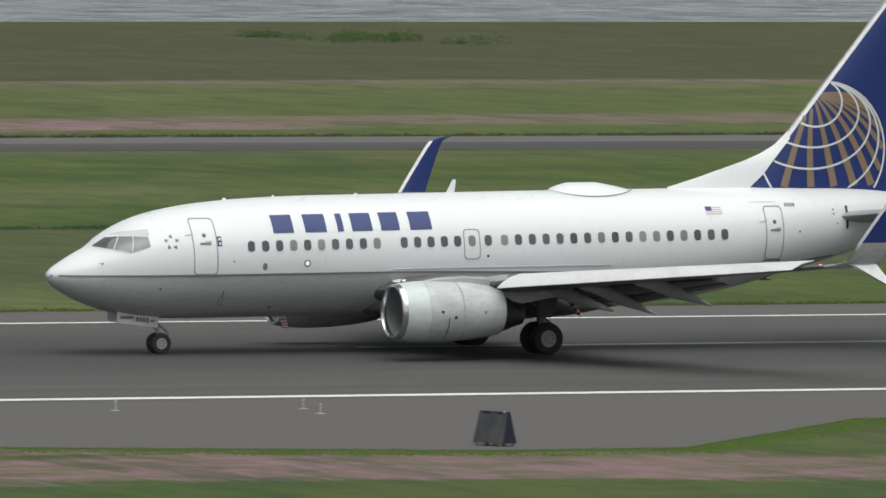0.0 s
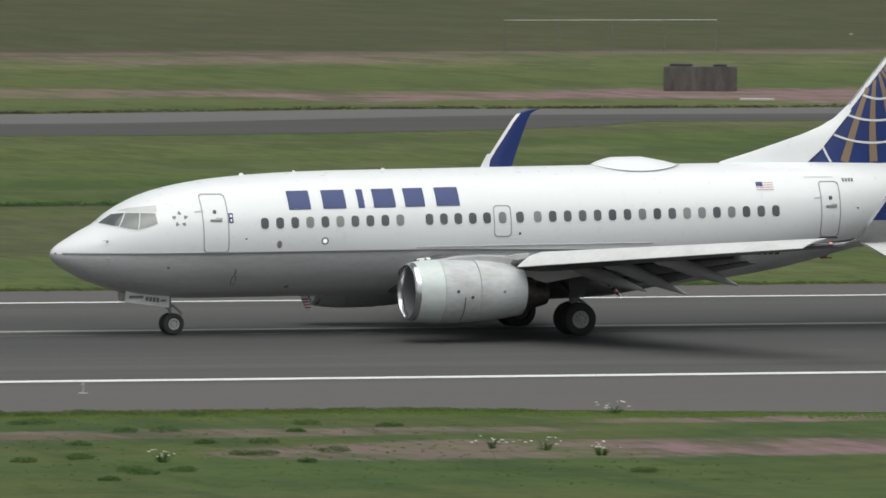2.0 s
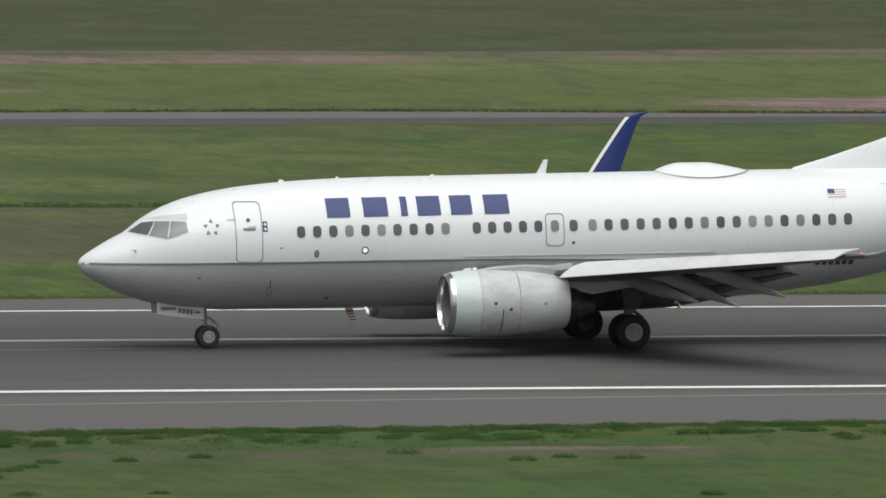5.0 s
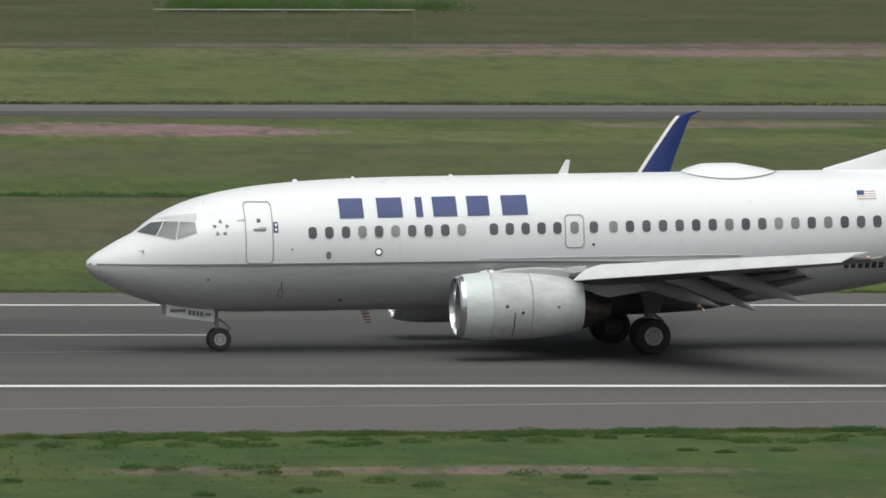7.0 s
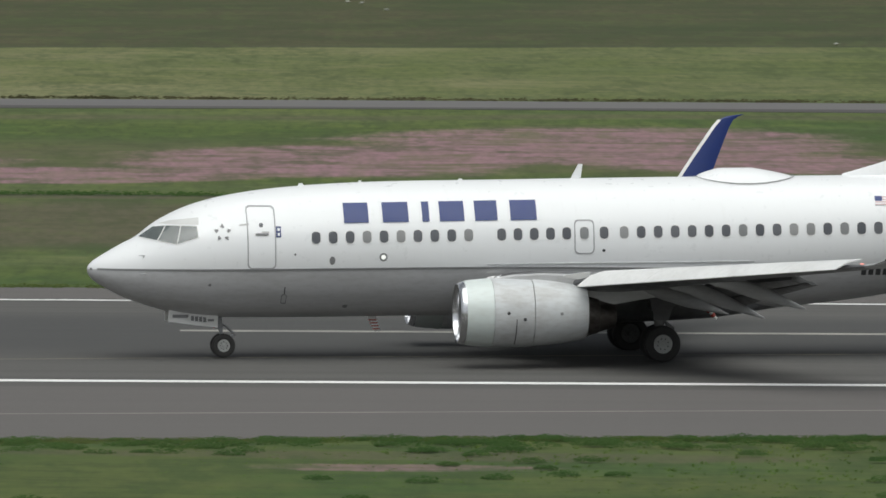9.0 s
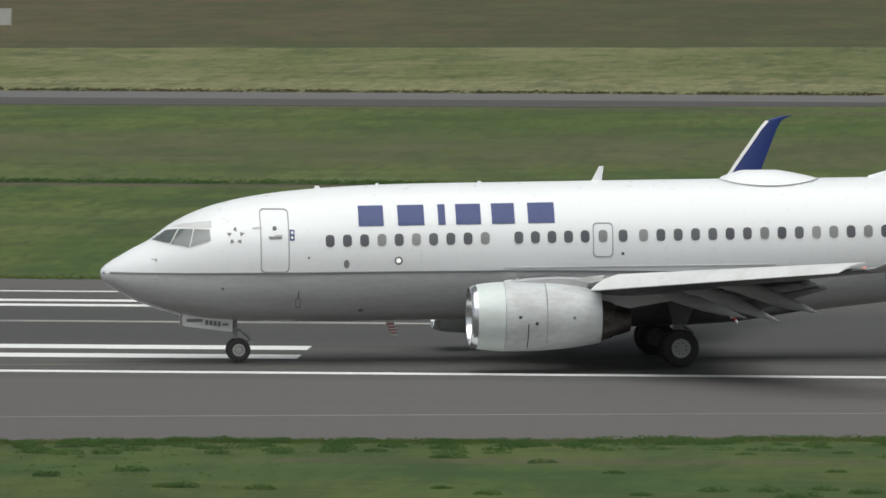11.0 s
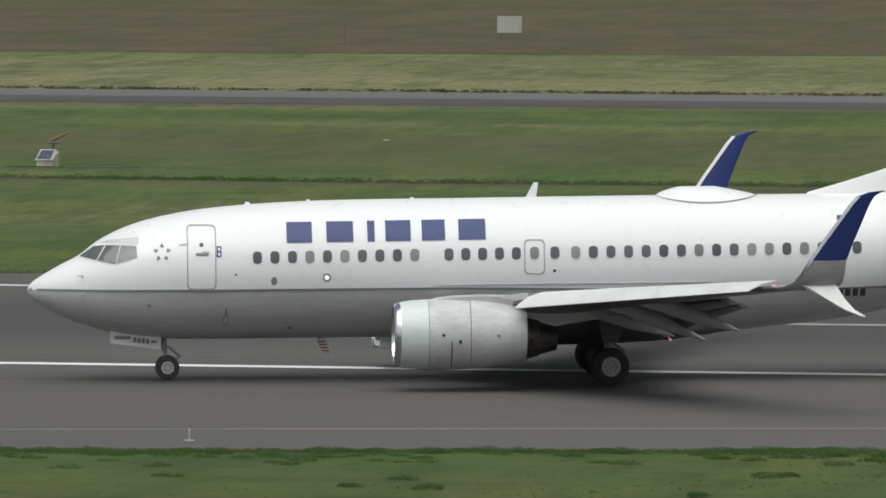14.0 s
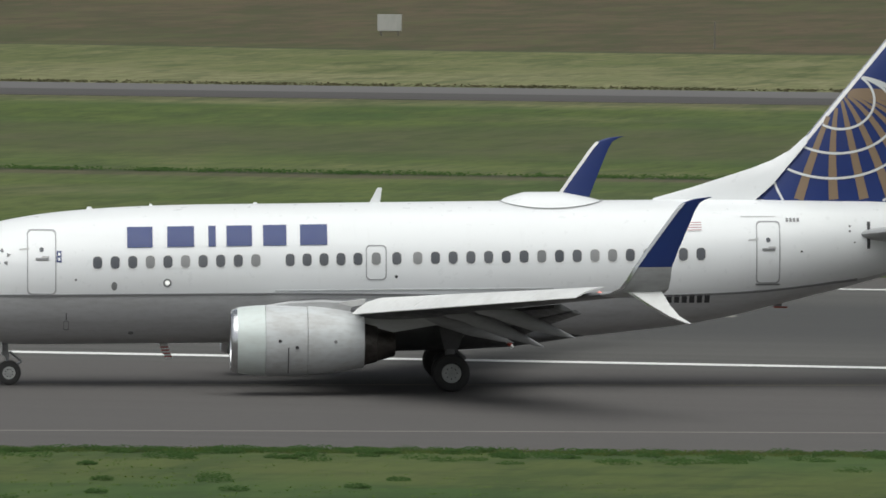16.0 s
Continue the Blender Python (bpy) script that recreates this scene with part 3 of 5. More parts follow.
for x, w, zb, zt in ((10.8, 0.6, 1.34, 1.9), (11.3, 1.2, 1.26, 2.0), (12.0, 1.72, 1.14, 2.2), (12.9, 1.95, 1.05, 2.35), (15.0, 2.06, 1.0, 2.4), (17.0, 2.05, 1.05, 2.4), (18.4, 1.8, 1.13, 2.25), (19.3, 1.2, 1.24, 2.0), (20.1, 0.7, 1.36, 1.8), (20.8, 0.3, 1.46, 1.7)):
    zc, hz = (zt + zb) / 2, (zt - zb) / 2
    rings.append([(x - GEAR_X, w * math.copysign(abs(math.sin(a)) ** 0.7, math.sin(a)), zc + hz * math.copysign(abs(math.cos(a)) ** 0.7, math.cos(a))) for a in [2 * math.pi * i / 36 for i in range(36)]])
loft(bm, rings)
part("belly_fairing", bm, UNDERSIDE_SHADE, plane, "wing root fairing, underside shade in its dark grey paint")

# cabin windows
WINDOW_X = [6.51 + 0.504 * i for i in range(10)] + [12.03 + 0.486 * i for i in range(5)] + [14.5, 15.09] + [15.69 + 0.509 * i for i in range(17)]
CLOSED = {3, 5, 9, 15, 17, 24, 27, 28, 30}


def flat_plate(pts, thick):
    """A plate in the xz plane, its face at y = -thick, edge softened."""
    bm = bmesh.new()
    loft(bm, [[(x, 0.02, z) for x, z in pts], [(x, -thick * 0.6, z) for x, z in pts], [(x * 0.96, -thick, z * 0.97) for x, z in pts]])
    return bm


def ring_plate(w, h, r, wide, thick):
    bm = bmesh.new()
    o, i = rounded(w, h, r), rounded(w - 2 * wide, h - 2 * wide, r - wide * 0.6)
    loft(bm, [[(x, 0.02, z) for x, z in o], [(x, -thick, z) for x, z in o], [(x, -thick, z) for x, z in i], [(x, 0.0, z) for x, z in i]], caps=(False, False))
    return bm


def on_skin(x, z, side=-1):
    p, q = skin(x, z, side), skin(x, z, side, 1.0)
    nrm = q - p
    return Matrix.Translation(p) @ pose(0, 0, 0, math.degrees(math.atan2(-nrm.z, math.hypot(nrm.y, 0))) * 1.0, 0, 0)


frame_mesh = pane_mesh = None
for i, x in enumerate(WINDOW_X):
    z = 3.60 + (x - 6.51) * 0.0162
    if frame_mesh is None:
        w = part("window", ring_plate(0.295, 0.40, 0.12, 0.018, 0.008), SLAT, plane, "oval cabin window in a pale frame")
        p = part("pane", flat_plate(rounded(0.262, 0.362, 0.11), 0.004), GLASS, w)
        frame_mesh, pane_mesh = w.data, p.data
        shade_mesh = pane_mesh.copy()
        shade_mesh.materials[0] = SHADE
    else:
        w = new("window", frame_mesh)
        w.parent = plane
        p = new("pane", shade_mesh if i in CLOSED else pane_mesh)
        p.parent = w
    w.matrix_basis = on_skin(x, z)

# cockpit glazing
for side in (-1, 1):
    for quad in (((1.44, 3.56), (1.84, 3.85), (2.16, 3.90), (1.90, 3.49)), ((1.93, 3.48), (2.19, 3.90), (2.58, 3.91), (2.44, 3.39)), ((2.47, 3.40), (2.61, 3.91), (3.04, 3.90), (3.06, 3.60))):
        bm = bmesh.new()
        skin_patch(bm, quad, side, 0.014, 6)
        part("cockpit_window", bm, COCKPIT, plane, "dark cockpit window pane")
        bm = bmesh.new()
        cxy = (sum(q[0] for q in quad) / 4, sum(q[1] for q in quad) / 4)
        skin_patch(bm, [(cxy[0] + (q[0] - cxy[0]) * 1.07, cxy[1] + (q[1] - cxy[1]) * 1.10) for q in quad], side, 0.006, 6)
        part("cockpit_frame", bm, SLAT, plane, "pale cockpit window frame")
# Skin patch that paints the shading above the panes.
bm = bmesh.new()
skin_patch(bm, ((1.98, 3.955), (2.32, 4.06), (3.12, 4.16), (3.10, 3.955)), -1, 0.004, 6)
part("brow_shading", bm, BROW_SHADE, plane, "grey patch painted as shading above the cockpit glass")

# doors: outline, handle, small window
for cx, cz, w, h, nm in ((4.91, 3.60, 0.84, 1.84, "entry_door"), (25.78, 3.92, 0.70, 1.78, "rear_door"), (14.5, 3.62, 0.60, 1.00, "overwing_exit")):
    bm = bmesh.new()
    skin_ring(bm, cx, cz, w, h, 0.13, 0.032)
    d = part(nm, bm, DOOR_LINE, plane, "grey outlined white cabin door, shut")
    if nm != "overwing_exit":
        bm = bmesh.new()
        skin_patch(bm, ((cx - 0.17, cz + 0.06), (cx - 0.17, cz + 0.12), (cx + 0.2, cz + 0.12), (cx + 0.2, cz + 0.06)), -1, 0.02, 3)
        handle = part("door_handle", bm, LINE_GREY, d)
        bm = bmesh.new()
        skin_patch(bm, ((cx - 0.02, cz + 0.11), (cx + 0.02, cz + 0.17), (cx + 0.22, cz + 0.17), (cx + 0.22, cz + 0.12)), -1, 0.026, 3)
        part("handle_grip", bm, SEAM, handle)
        bm = bmesh.new()
        skin_patch(bm, ((cx - w / 2 - 0.22, cz + 0.33), (cx - w / 2 - 0.22, cz + 0.37), (cx - w / 2 + 0.06, cz + 0.41), (cx - w / 2 + 0.06, cz + 0.35)), -1, 0.006, 3)
        part("hinge_cover", bm, SEAM, d, "small grey hinge cover")
        bm = flat_plate(rounded(0.12, 0.14, 0.055), 0.012)
        part("door_window", bm, GLASS, d).matrix_basis = on_skin(cx, cz + 0.36)
        bm = bmesh.new()
        skin_patch(bm, ((cx - w / 2, cz - h / 2 - 0.05), (cx - w / 2, cz - h / 2), (cx + w / 2, cz - h / 2), (cx + w / 2, cz - h / 2 - 0.05)), -1, 0.02, 4)
        part("door_sill", bm, LINE_GREY, d)

# title blocks, flag, small marks
for x0, x1 in ((7.36, 8.09), (8.51, 9.28), (9.69, 9.90), (10.21, 10.94), (11.26, 11.93), (12.32, 13.10)):
    lean = 0.0165
    z0, z1 = 4.02 + (x0 - 7.36) * lean, 4.59 + (x0 - 7.36) * lean
    bm = bmesh.new()
    skin_patch(bm, ((x0, z0), (x0, z1), (x1, z1 + (x1 - x0) * lean), (x1, z0 + (x1 - x0) * lean)), -1, 0.012, 8)
    part("title_block", bm, BLUE, plane, "plain blue block of the airline title")
bm = bmesh.new()
skin_patch(bm, ((23.28, 4.52), (23.28, 4.78), (23.86, 4.79), (23.86, 4.53)), -1, 0.005, 4)
flag = part("flag", bm, WHITE, plane, "small red, white and blue flag")
for i in range(4):
    bm = bmesh.new()
    z = 4.535 + i * 0.068
    skin_patch(bm, ((23.28, z), (23.28, z + 0.028), (23.86, z + 0.038), (23.86, z + 0.01)), -1, 0.008, 3)
    part("flag_stripe", bm, FLAG_RED, flag)
bm = bmesh.new()
skin_patch(bm, ((23.28, 4.65), (23.28, 4.785), (23.5, 4.785), (23.5, 4.65)), -1, 0.011, 3)
part("flag_canton", bm, BLUE, flag)
for (x0, z0, x1, z1, m, nm) in ((5.34, 3.61, 5.48, 3.92, BLUE, "door_placard"), (26.30, 4.78, 26.72, 4.89, LINE_GREY, "fleet_mark"), (22.86, 2.47, 24.18, 2.70, DARK, "registration_bars"),
                                (25.0, 4.925, 26.0, 4.937, SEAM, "seam")):
    bars = [(x0, x1)] if nm != "registration_bars" and nm != "fleet_mark" else [(x0 + (x1 - x0) * i / n, x0 + (x1 - x0) * (i + 0.68) / n) for n in [4 if nm == "fleet_mark" else 6] for i in range(n)]
    for a, b in bars:
        bm = bmesh.new()
        skin_patch(bm, ((a, z0), (a, z1), (b, z1), (b, z0)), -1, 0.006, 3)
        part("mark_bar" if len(bars) > 1 else nm, bm, m, plane)
for z0 in (3.65, 3.79):
    bm = bmesh.new()
    skin_patch(bm, ((5.38, z0), (5.38, z0 + 0.085), (5.445, z0 + 0.085), (5.445, z0)), -1, 0.012, 2)
    part("placard_mark", bm, WHITE, plane)
star = [(3.78 + 0.17 * math.cos(radians(90 + 72 * i)), 3.73 + 0.17 * math.sin(radians(90 + 72 * i))) for i in range(5)]
for i, (x, z) in enumerate(star):
    bm = bmesh.new()
    a = radians(90 + 72 * i)
    skin_patch(bm, ((x - 0.07 * math.sin(a), z + 0.07 * math.cos(a)), (x + 0.10 * math.cos(a), z + 0.10 * math.sin(a)), (x + 0.05 * math.sin(a), z - 0.05 * math.cos(a)), (x - 0.05 * math.cos(a + 0.6), z - 0.05 * math.sin(a + 0.6))), -1, 0.006, 2)
    part("badge_ray", bm, LINE_GREY, plane)
for x, z, r, m, nm in ((6.99, 2.93, 0.10, LINE_GREY, "outflow_port"), (8.51, 3.03, 0.06, LIGHT, "inspection_light"), (5.89, 3.11, 0.03, DARK, "static_port"), (3.41, 2.2, 0.05, LINE_GREY, "static_port"),
                       (15.08, 3.22, 0.045, DARK, "static_port"), (26.75, 3.95, 0.03, DARK, "static_port"), (28.15, 4.66, 0.03, DARK, "static_port"), (28.15, 4.52, 0.03, DARK, "static_port"), (28.3, 4.2, 0.025, DARK, "static_port"), (7.48, 1.55, 0.08, LINE_GREY, "drain_port")):
    bm = flat_plate([(r * math.cos(a) * (0.85 if r > 0.09 else 1), r * math.sin(a) * (1.25 if r > 0.09 else 1)) for a in [2 * math.pi * i / 14 for i in range(14)]], 0.008)
    o = part(nm, bm, m, plane)
    o.matrix_basis = on_skin(x, z)
    if nm == "inspection_light":
        part("light_rim", ring_plate(0.24, 0.24, 0.118, 0.035, 0.012), LINE_GREY, o)
bm = bmesh.new()
skin_patch(bm, ((5.61, 1.94), (5.61, 2.14), (5.635, 2.14), (5.635, 1.94)), -1, 0.006, 4)
part("drain_streak", bm, DARK, plane)
bm = bmesh.new()
skin_ring(bm, 5.62, 1.78, 0.16, 0.28, 0.05, 0.018)
part("drain_panel", bm, LINE_GREY, plane)
for x, z in ((1.5, 3.0), (1.52, 2.52)):
    bm = bmesh.new()
    p, q = skin(x, z, -1), skin(x, z, -1, 0.12)
    rod(bm, p, q, 0.02)
    rod(bm, q, q + Vector((-0.16, 0, 0)), 0.018, 0.008)
    part("pitot_probe", bm, STEEL, plane)

# roof fittings
def crown(x, y):
    """Height of the roof skin at that station and distance from the middle."""
    zt, zb, hw = fus(x)
    return (zt + zb) / 2 + (zt - zb) / 2 * math.sqrt(1 - (y / hw) ** 2)


bm = bmesh.new()
rows = []
for i in range(33):
    u = i / 32
    x = 18.12 + 2.94 * u
    w = 0.05 + 0.78 * max(0.0, 1 - (2 * u - 1) ** 2) ** 0.5
    h = 0.27 * min(1, max(0, u) / 0.24) ** 0.62 * min(1, max(0, 1 - u) / 0.42) ** 0.8
    rows.append([(x - GEAR_X, w * v, crown(x, w * v) - 0.02 + h * (1 - abs(v) ** 2.6) ** 0.9) for v in [math.sin(math.pi * (j / 20 - 0.5)) for j in range(21)]])
loft(bm, rows, close=False, caps=(False, False))
part("antenna_radome", bm, WHITE, plane, "white oblong antenna radome on the roof")
bm = bmesh.new()
for sgn in (-1, 1):
    rows = []
    for i in range(31):
        a = math.pi * i / 30
        x = 19.6 - 1.5 * math.cos(a)
        y = sgn * 0.84 * math.sin(a) ** 0.8
        zz = crown(x, y)
        rows.append([(x - GEAR_X, y - 0.025 * sgn, zz + 0.03), (x - GEAR_X, y + 0.035 * sgn, zz + 0.012)])
    loft(bm, rows, close=False, caps=(False, False))
part("radome_seam", bm, LINE_GREY, plane)
for x, h, c in ((14.35, 0.42, 0.32), (6.2, 0.07, 0.25), (8.0, 0.05, 0.15), (11.0, 0.04, 0.2)):
    bm = bmesh.new()
    z = fus(x + c / 2)[0]
    loft(bm, [[(x - GEAR_X, 0, z - 0.05), (x + c / 2 - GEAR_X, 0.03, z - 0.05), (x + c - GEAR_X, 0, z - 0.05), (x + c / 2 - GEAR_X, -0.03, z - 0.05)],
              [(x + h * 0.6 - GEAR_X, 0, z + h), (x + h * 0.6 + c * 0.2 - GEAR_X, 0.012, z + h), (x + h * 0.6 + c * 0.42 - GEAR_X, 0, z + h), (x + h * 0.6 + c * 0.2 - GEAR_X, -0.012, z + h)]])
    part("blade_antenna", bm, WHITE, plane, "white blade antenna on the roof")
bm = bmesh.new()
z = 1.19
loft(bm, [[(8.3 - GEAR_X, -0.02, z + 0.05), (8.55 - GEAR_X, -0.02, z + 0.05), (8.55 - GEAR_X, 0.02, z + 0.05), (8.3 - GEAR_X, 0.02, z + 0.05)],
          [(8.52 - GEAR_X, -0.012, z - 0.44), (8.7 - GEAR_X, -0.012, z - 0.44), (8.7 - GEAR_X, 0.012, z - 0.44), (8.52 - GEAR_X, 0.012, z - 0.44)]])
mast = part("drain_mast", bm, SLAT, plane, "striped drain mast under the belly")
for i in range(4):
    bm = bmesh.new()
    u = 0.2 + 0.2 * i
    box(bm, (8.28 + 0.22 * u + 0.02 - GEAR_X, -0.025, z - 0.44 * u - 0.04), (8.55 + 0.16 * u - GEAR_X, 0.025, z - 0.44 * u), 0.004)
    part("mast_stripe", bm, RED, mast)
bm = bmesh.new()
loft(bm, [[(x - GEAR_X, y, z) for x, y, z in ((25.98, -0.04, 2.36), (26.34, -0.04, 2.44), (26.34, 0.04, 2.44), (25.98, 0.04, 2.36))],
          [(x - GEAR_X, y, z) for x, y, z in ((26.10, -0.03, 2.27), (26.28, -0.03, 2.29), (26.28, 0.03, 2.29), (26.10, 0.03, 2.27))]])
skid = part("tail_skid", bm, LINE_GREY, plane, "small tail skid with a red shoe")
bm = bmesh.new()
box(bm, (26.04 - GEAR_X, -0.05, 2.24), (26.46 - GEAR_X, 0.05, 2.285), 0.015)
part("skid_shoe", bm, RED, skid, "worn red shoe")


# ---- wings ----
def wing_station(y):
    """Leading edge x, chord, height and thickness ratio at that span."""
    le = smooth_lin(y, (0.0, 1.9, 4.6, 5.65, 17.0), (9.9, 11.4, 13.3, 14.05, 20.5))
    te = smooth_lin(y, (0.0, 1.9, 5.7, 17.0), (18.0, 18.05, 18.2, 21.75))
    return le, te - le, 1.95 + 0.093 * y, smooth_lin(y, (0, 6, 17), (0.135, 0.115, 0.10))


def smooth_lin(x, xs, ys):
    return float(np.interp(x, xs, ys))


def airfoil(n=14):
    up, lo = [], []
    for i in range(n + 1):
        u = (1 - math.cos(math.pi * i / n)) / 2
        t = 5 * (0.2969 * math.sqrt(u) - 0.126 * u - 0.3516 * u**2 + 0.2843 * u**3 - 0.1015 * u**4)
        cam_ = 0.012 * math.sin(math.pi * u)
        up.append((u, t + cam_ * 6))
        lo.append((u, -t + cam_ * 2))
    return up + lo[-2:0:-1]


AIR = airfoil()


def wing_ring(y, side, chord_to=1.0):
    le, c, z, t = wing_station(abs(y))
    return [(le + c * u * chord_to - GEAR_X, side * y, z + c * t * v) for u, v in AIR]


def blade(bm, stations, mat=0):
    """Lofts aerofoil sections: each (leading point, chord, thickness ratio, thickness axis)."""
    rings = []
    for p, c, t, ax in stations:
        p, ax = Vector(p), Vector(ax)
        rings.append([p + Vector((u * c, 0, 0)) + ax * (v * c * t) for u, v in AIR])
    loft(bm, rings, mat=mat)


for side in (-1, 1):
    bm = bmesh.new()
    loft(bm, [wing_ring(y, side, 0.86) for y in (0.6, 1.9, 3.2, 4.6, 5.7, 6.5, 8, 10, 12, 14, 16, 17.0)])
    wing = part("wing", bm, UNDERSIDE_SHADE, plane, "grey swept wing with slats and flaps out")
    # slats, one panel per bay, drooped ahead of the leading edge
    for y0, y1 in ((5.65, 8.34), (8.355, 11.04), (11.055, 13.64), (13.655, 15.8)):
        bm = bmesh.new()
        rings = []
        for y in (y0, (y0 + y1) / 2, y1):
            le, c, z, t = wing_station(y)
            h = 0.11 + 0.006 * (17 - y)
            pr = [(-0.37, -h * 1.2), (-0.40, -h * 1.08), (-0.37, -h * 0.85), (-0.20, -h * 0.02), (0.02, h * 0.85), (0.42, h * 1.55), (0.41, h * 1.35), (0.02, h * 0.5), (-0.18, -h * 0.3), (-0.33, -h * 0.95)]
            rings.append([(le + a - GEAR_X, side * y, z + b + 0.06) for a, b in pr])
        loft(bm, rings)
        part("slat", bm, SLAT, wing, "pale extended leading edge slat")
    # flaps and their fairings
    for y0, y1, drop0, drop1 in ((2.1, 5.3, 0.45, 0.45), (5.8, 10.5, 0.62, 0.28)):
        for gap, u0, u1, f0, f1 in ((0, 0.80, 0.99, 0.0, 0.62), (1, 0.975, 1.07, 0.60, 1.05)):
            bm = bmesh.new()
            rings = []
            for y in (y0, (y0 + y1) / 2, y1):
                le, c, z, t = wing_station(y)
                cc = min(c, 4.6)
                drop = drop0 + (drop1 - drop0) * (y - y0) / (y1 - y0)
                te = le + c
                a = Vector((te - cc * (1 - u0), 0, z - 0.12 - drop * f0 * cc / 4.2))
                b = Vector((te - cc * (1 - u1), 0, z - 0.10 - drop * f1 * cc / 4.2))
                n = Vector((b.z - a.z, 0, -(b.x - a.x))).normalized() * -1
                th = 0.13 if gap == 0 else 0.07
                rings.append([Vector((p.x - GEAR_X, side * y, p.z)) for p in (a - n * th * 0.2, a + n * th * 0.6, a.lerp(b, 0.35) + n * th, b, a.lerp(b, 0.35) - n * th * 0.5)])
            loft(bm, rings)
            part("flap", bm, UNDERSIDE_SHADE, wing, "lowered grey trailing edge flap")
    for y, tip_x, dr in ((4.9, 18.3, 0.89), (6.5, 19.08, 1.17), (9.2, 19.82, 0.93)):
        le, c, z, t = wing_station(y)
        bm = bmesh.new()
        rings = []
        for i in range(15):
            u = i / 14
            x = tip_x - 2.9 * (1 - u)
            r = 0.185 * min(1.0, (u / 0.3) ** 0.5, (max(0.0, 1 - u) / 0.45) ** 0.8) + 0.012
            zc = z - 0.16 - (0.18 + 0.643 * dr) * max(0, (u - 0.18) / 0.82) ** 1.08
            rings.append([(x - GEAR_X, side * y + r * 0.62 * math.cos(a), zc + r * 1.15 * math.sin(a)) for a in [2 * math.pi * j / 14 for j in range(14)]])
        loft(bm, rings)
        part("flap_track_fairing", bm, FAIRING, wing, "grey canoe-shaped flap track fairing")
    # blended winglet and lower strake
    bm = bmesh.new()
    pts = [(20.05, 16.85, 3.50, 1.62), (20.38, 17.15, 3.55, 1.56), (20.72, 17.38, 3.68, 1.44), (20.98, 17.52, 3.95, 1.34), (21.18, 17.60, 4.30, 1.20), (21.52, 17.67, 4.80, 1.02), (21.95, 17.75, 5.40, 0.80),
           (22.27, 17.80, 5.85, 0.64), (22.47, 17.83, 6.08, 0.56), (22.78, 17.85, 6.19, 0.42), (23.18, 17.86, 6.24, 0.14)]
    back = 0.26 if side < 0 else 0.40
    pts = [(x - (back - 0.05) * min(1, i / 3), y, z, c * (1 - 0.15 * min(1, i / 4))) for i, (x, y, z, c) in enumerate(pts)]
    if side > 0:
        pts = [(x - 0.17 * min(1, i / 3), y, z + 0.23 * min(1, i / 4), c) for i, (x, y, z, c) in enumerate(pts)]
    def axis(i):
        a, b = Vector((0, *pts[max(0, i - 1)][1:3])), Vector((0, *pts[min(len(pts) - 1, i + 1)][1:3]))
        d = (b - a).normalized()
        return (0, -side * d.z, d.y)
    blade(bm, [((x - GEAR_X, side * y, z), c, 0.095, axis(i)) for i, (x, y, z, c) in enumerate(pts)])
    for f in bm.faces:
        f.material_index = 1 if f.calc_center_median().z > 4.16 + 0.31 * (side > 0) else 0
    wl_ = part("winglet", bm, [FAIRING, BLUE], plane, "blue upswept winglet with a grey foot")
    bm = bmesh.new()
    rings = []
    for (x, y, z, c), (x2, y2, z2, c2) in zip(pts[1 if side < 0 else 4:9], pts[2 if side < 0 else 5:10]):
        for q in ((x, y, z),):
            rings.append([(q[0] - 0.012 + dx - GEAR_X, side * q[1] + dy, q[2]) for dx, dy in ((-0.01, 0), (0.10, 0.055), (0.10, -0.055))])
    loft(bm, rings)
    part("winglet_leading_edge", bm, LIP if side < 0 else SLAT, wl_, "bare metal leading edge strip")
    bm = bmesh.new()
    blade(bm, [((20.75 - GEAR_X, side * 17.30, 3.62), 0.98, 0.06, (0, -side * 0.93, -0.35)), ((21.32 - GEAR_X, side * 17.55, 3.25), 0.62, 0.06, (0, -side * 0.9, -0.4)),
               ((21.85 - GEAR_X, side * 17.72, 2.94), 0.36, 0.06, (0, -side * 0.9, -0.4)), ((22.25 - GEAR_X, side * 17.80, 2.80), 0.20, 0.06, (0, -side * 0.9, -0.4)), ((22.46 - GEAR_X, side * 17.82, 2.75), 0.05, 0.06, (0, -side * 0.9, -0.4))])
    strake = part("strake", bm, SLAT, wl_, "pale pointed lower winglet blade")
    bm = bmesh.new()
    loft(bm, [[(x + dx - GEAR_X, side * y + dy, z) for dx, dy in ((-0.02, 0), (0.09, 0.045), (0.09, -0.045))] for x, y, z in ((20.77, 17.31, 3.60), (21.32, 17.55, 3.25), (21.85, 17.72, 2.94), (22.22, 17.80, 2.80))])
    part("strake_leading_edge", bm, LIP, strake, "bright bare metal leading edge")
    bm = bmesh.new()
    bmesh.ops.create_uvsphere(bm, u_segments=10, v_segments=6, radius=1, matrix=Matrix.LocRotScale((20.06 - GEAR_X, side * 16.64, 3.55), None, (0.06, 0.04, 0.024)))
    part("navigation_light", bm, NAVRED if side < 0 else LIP, wl_)


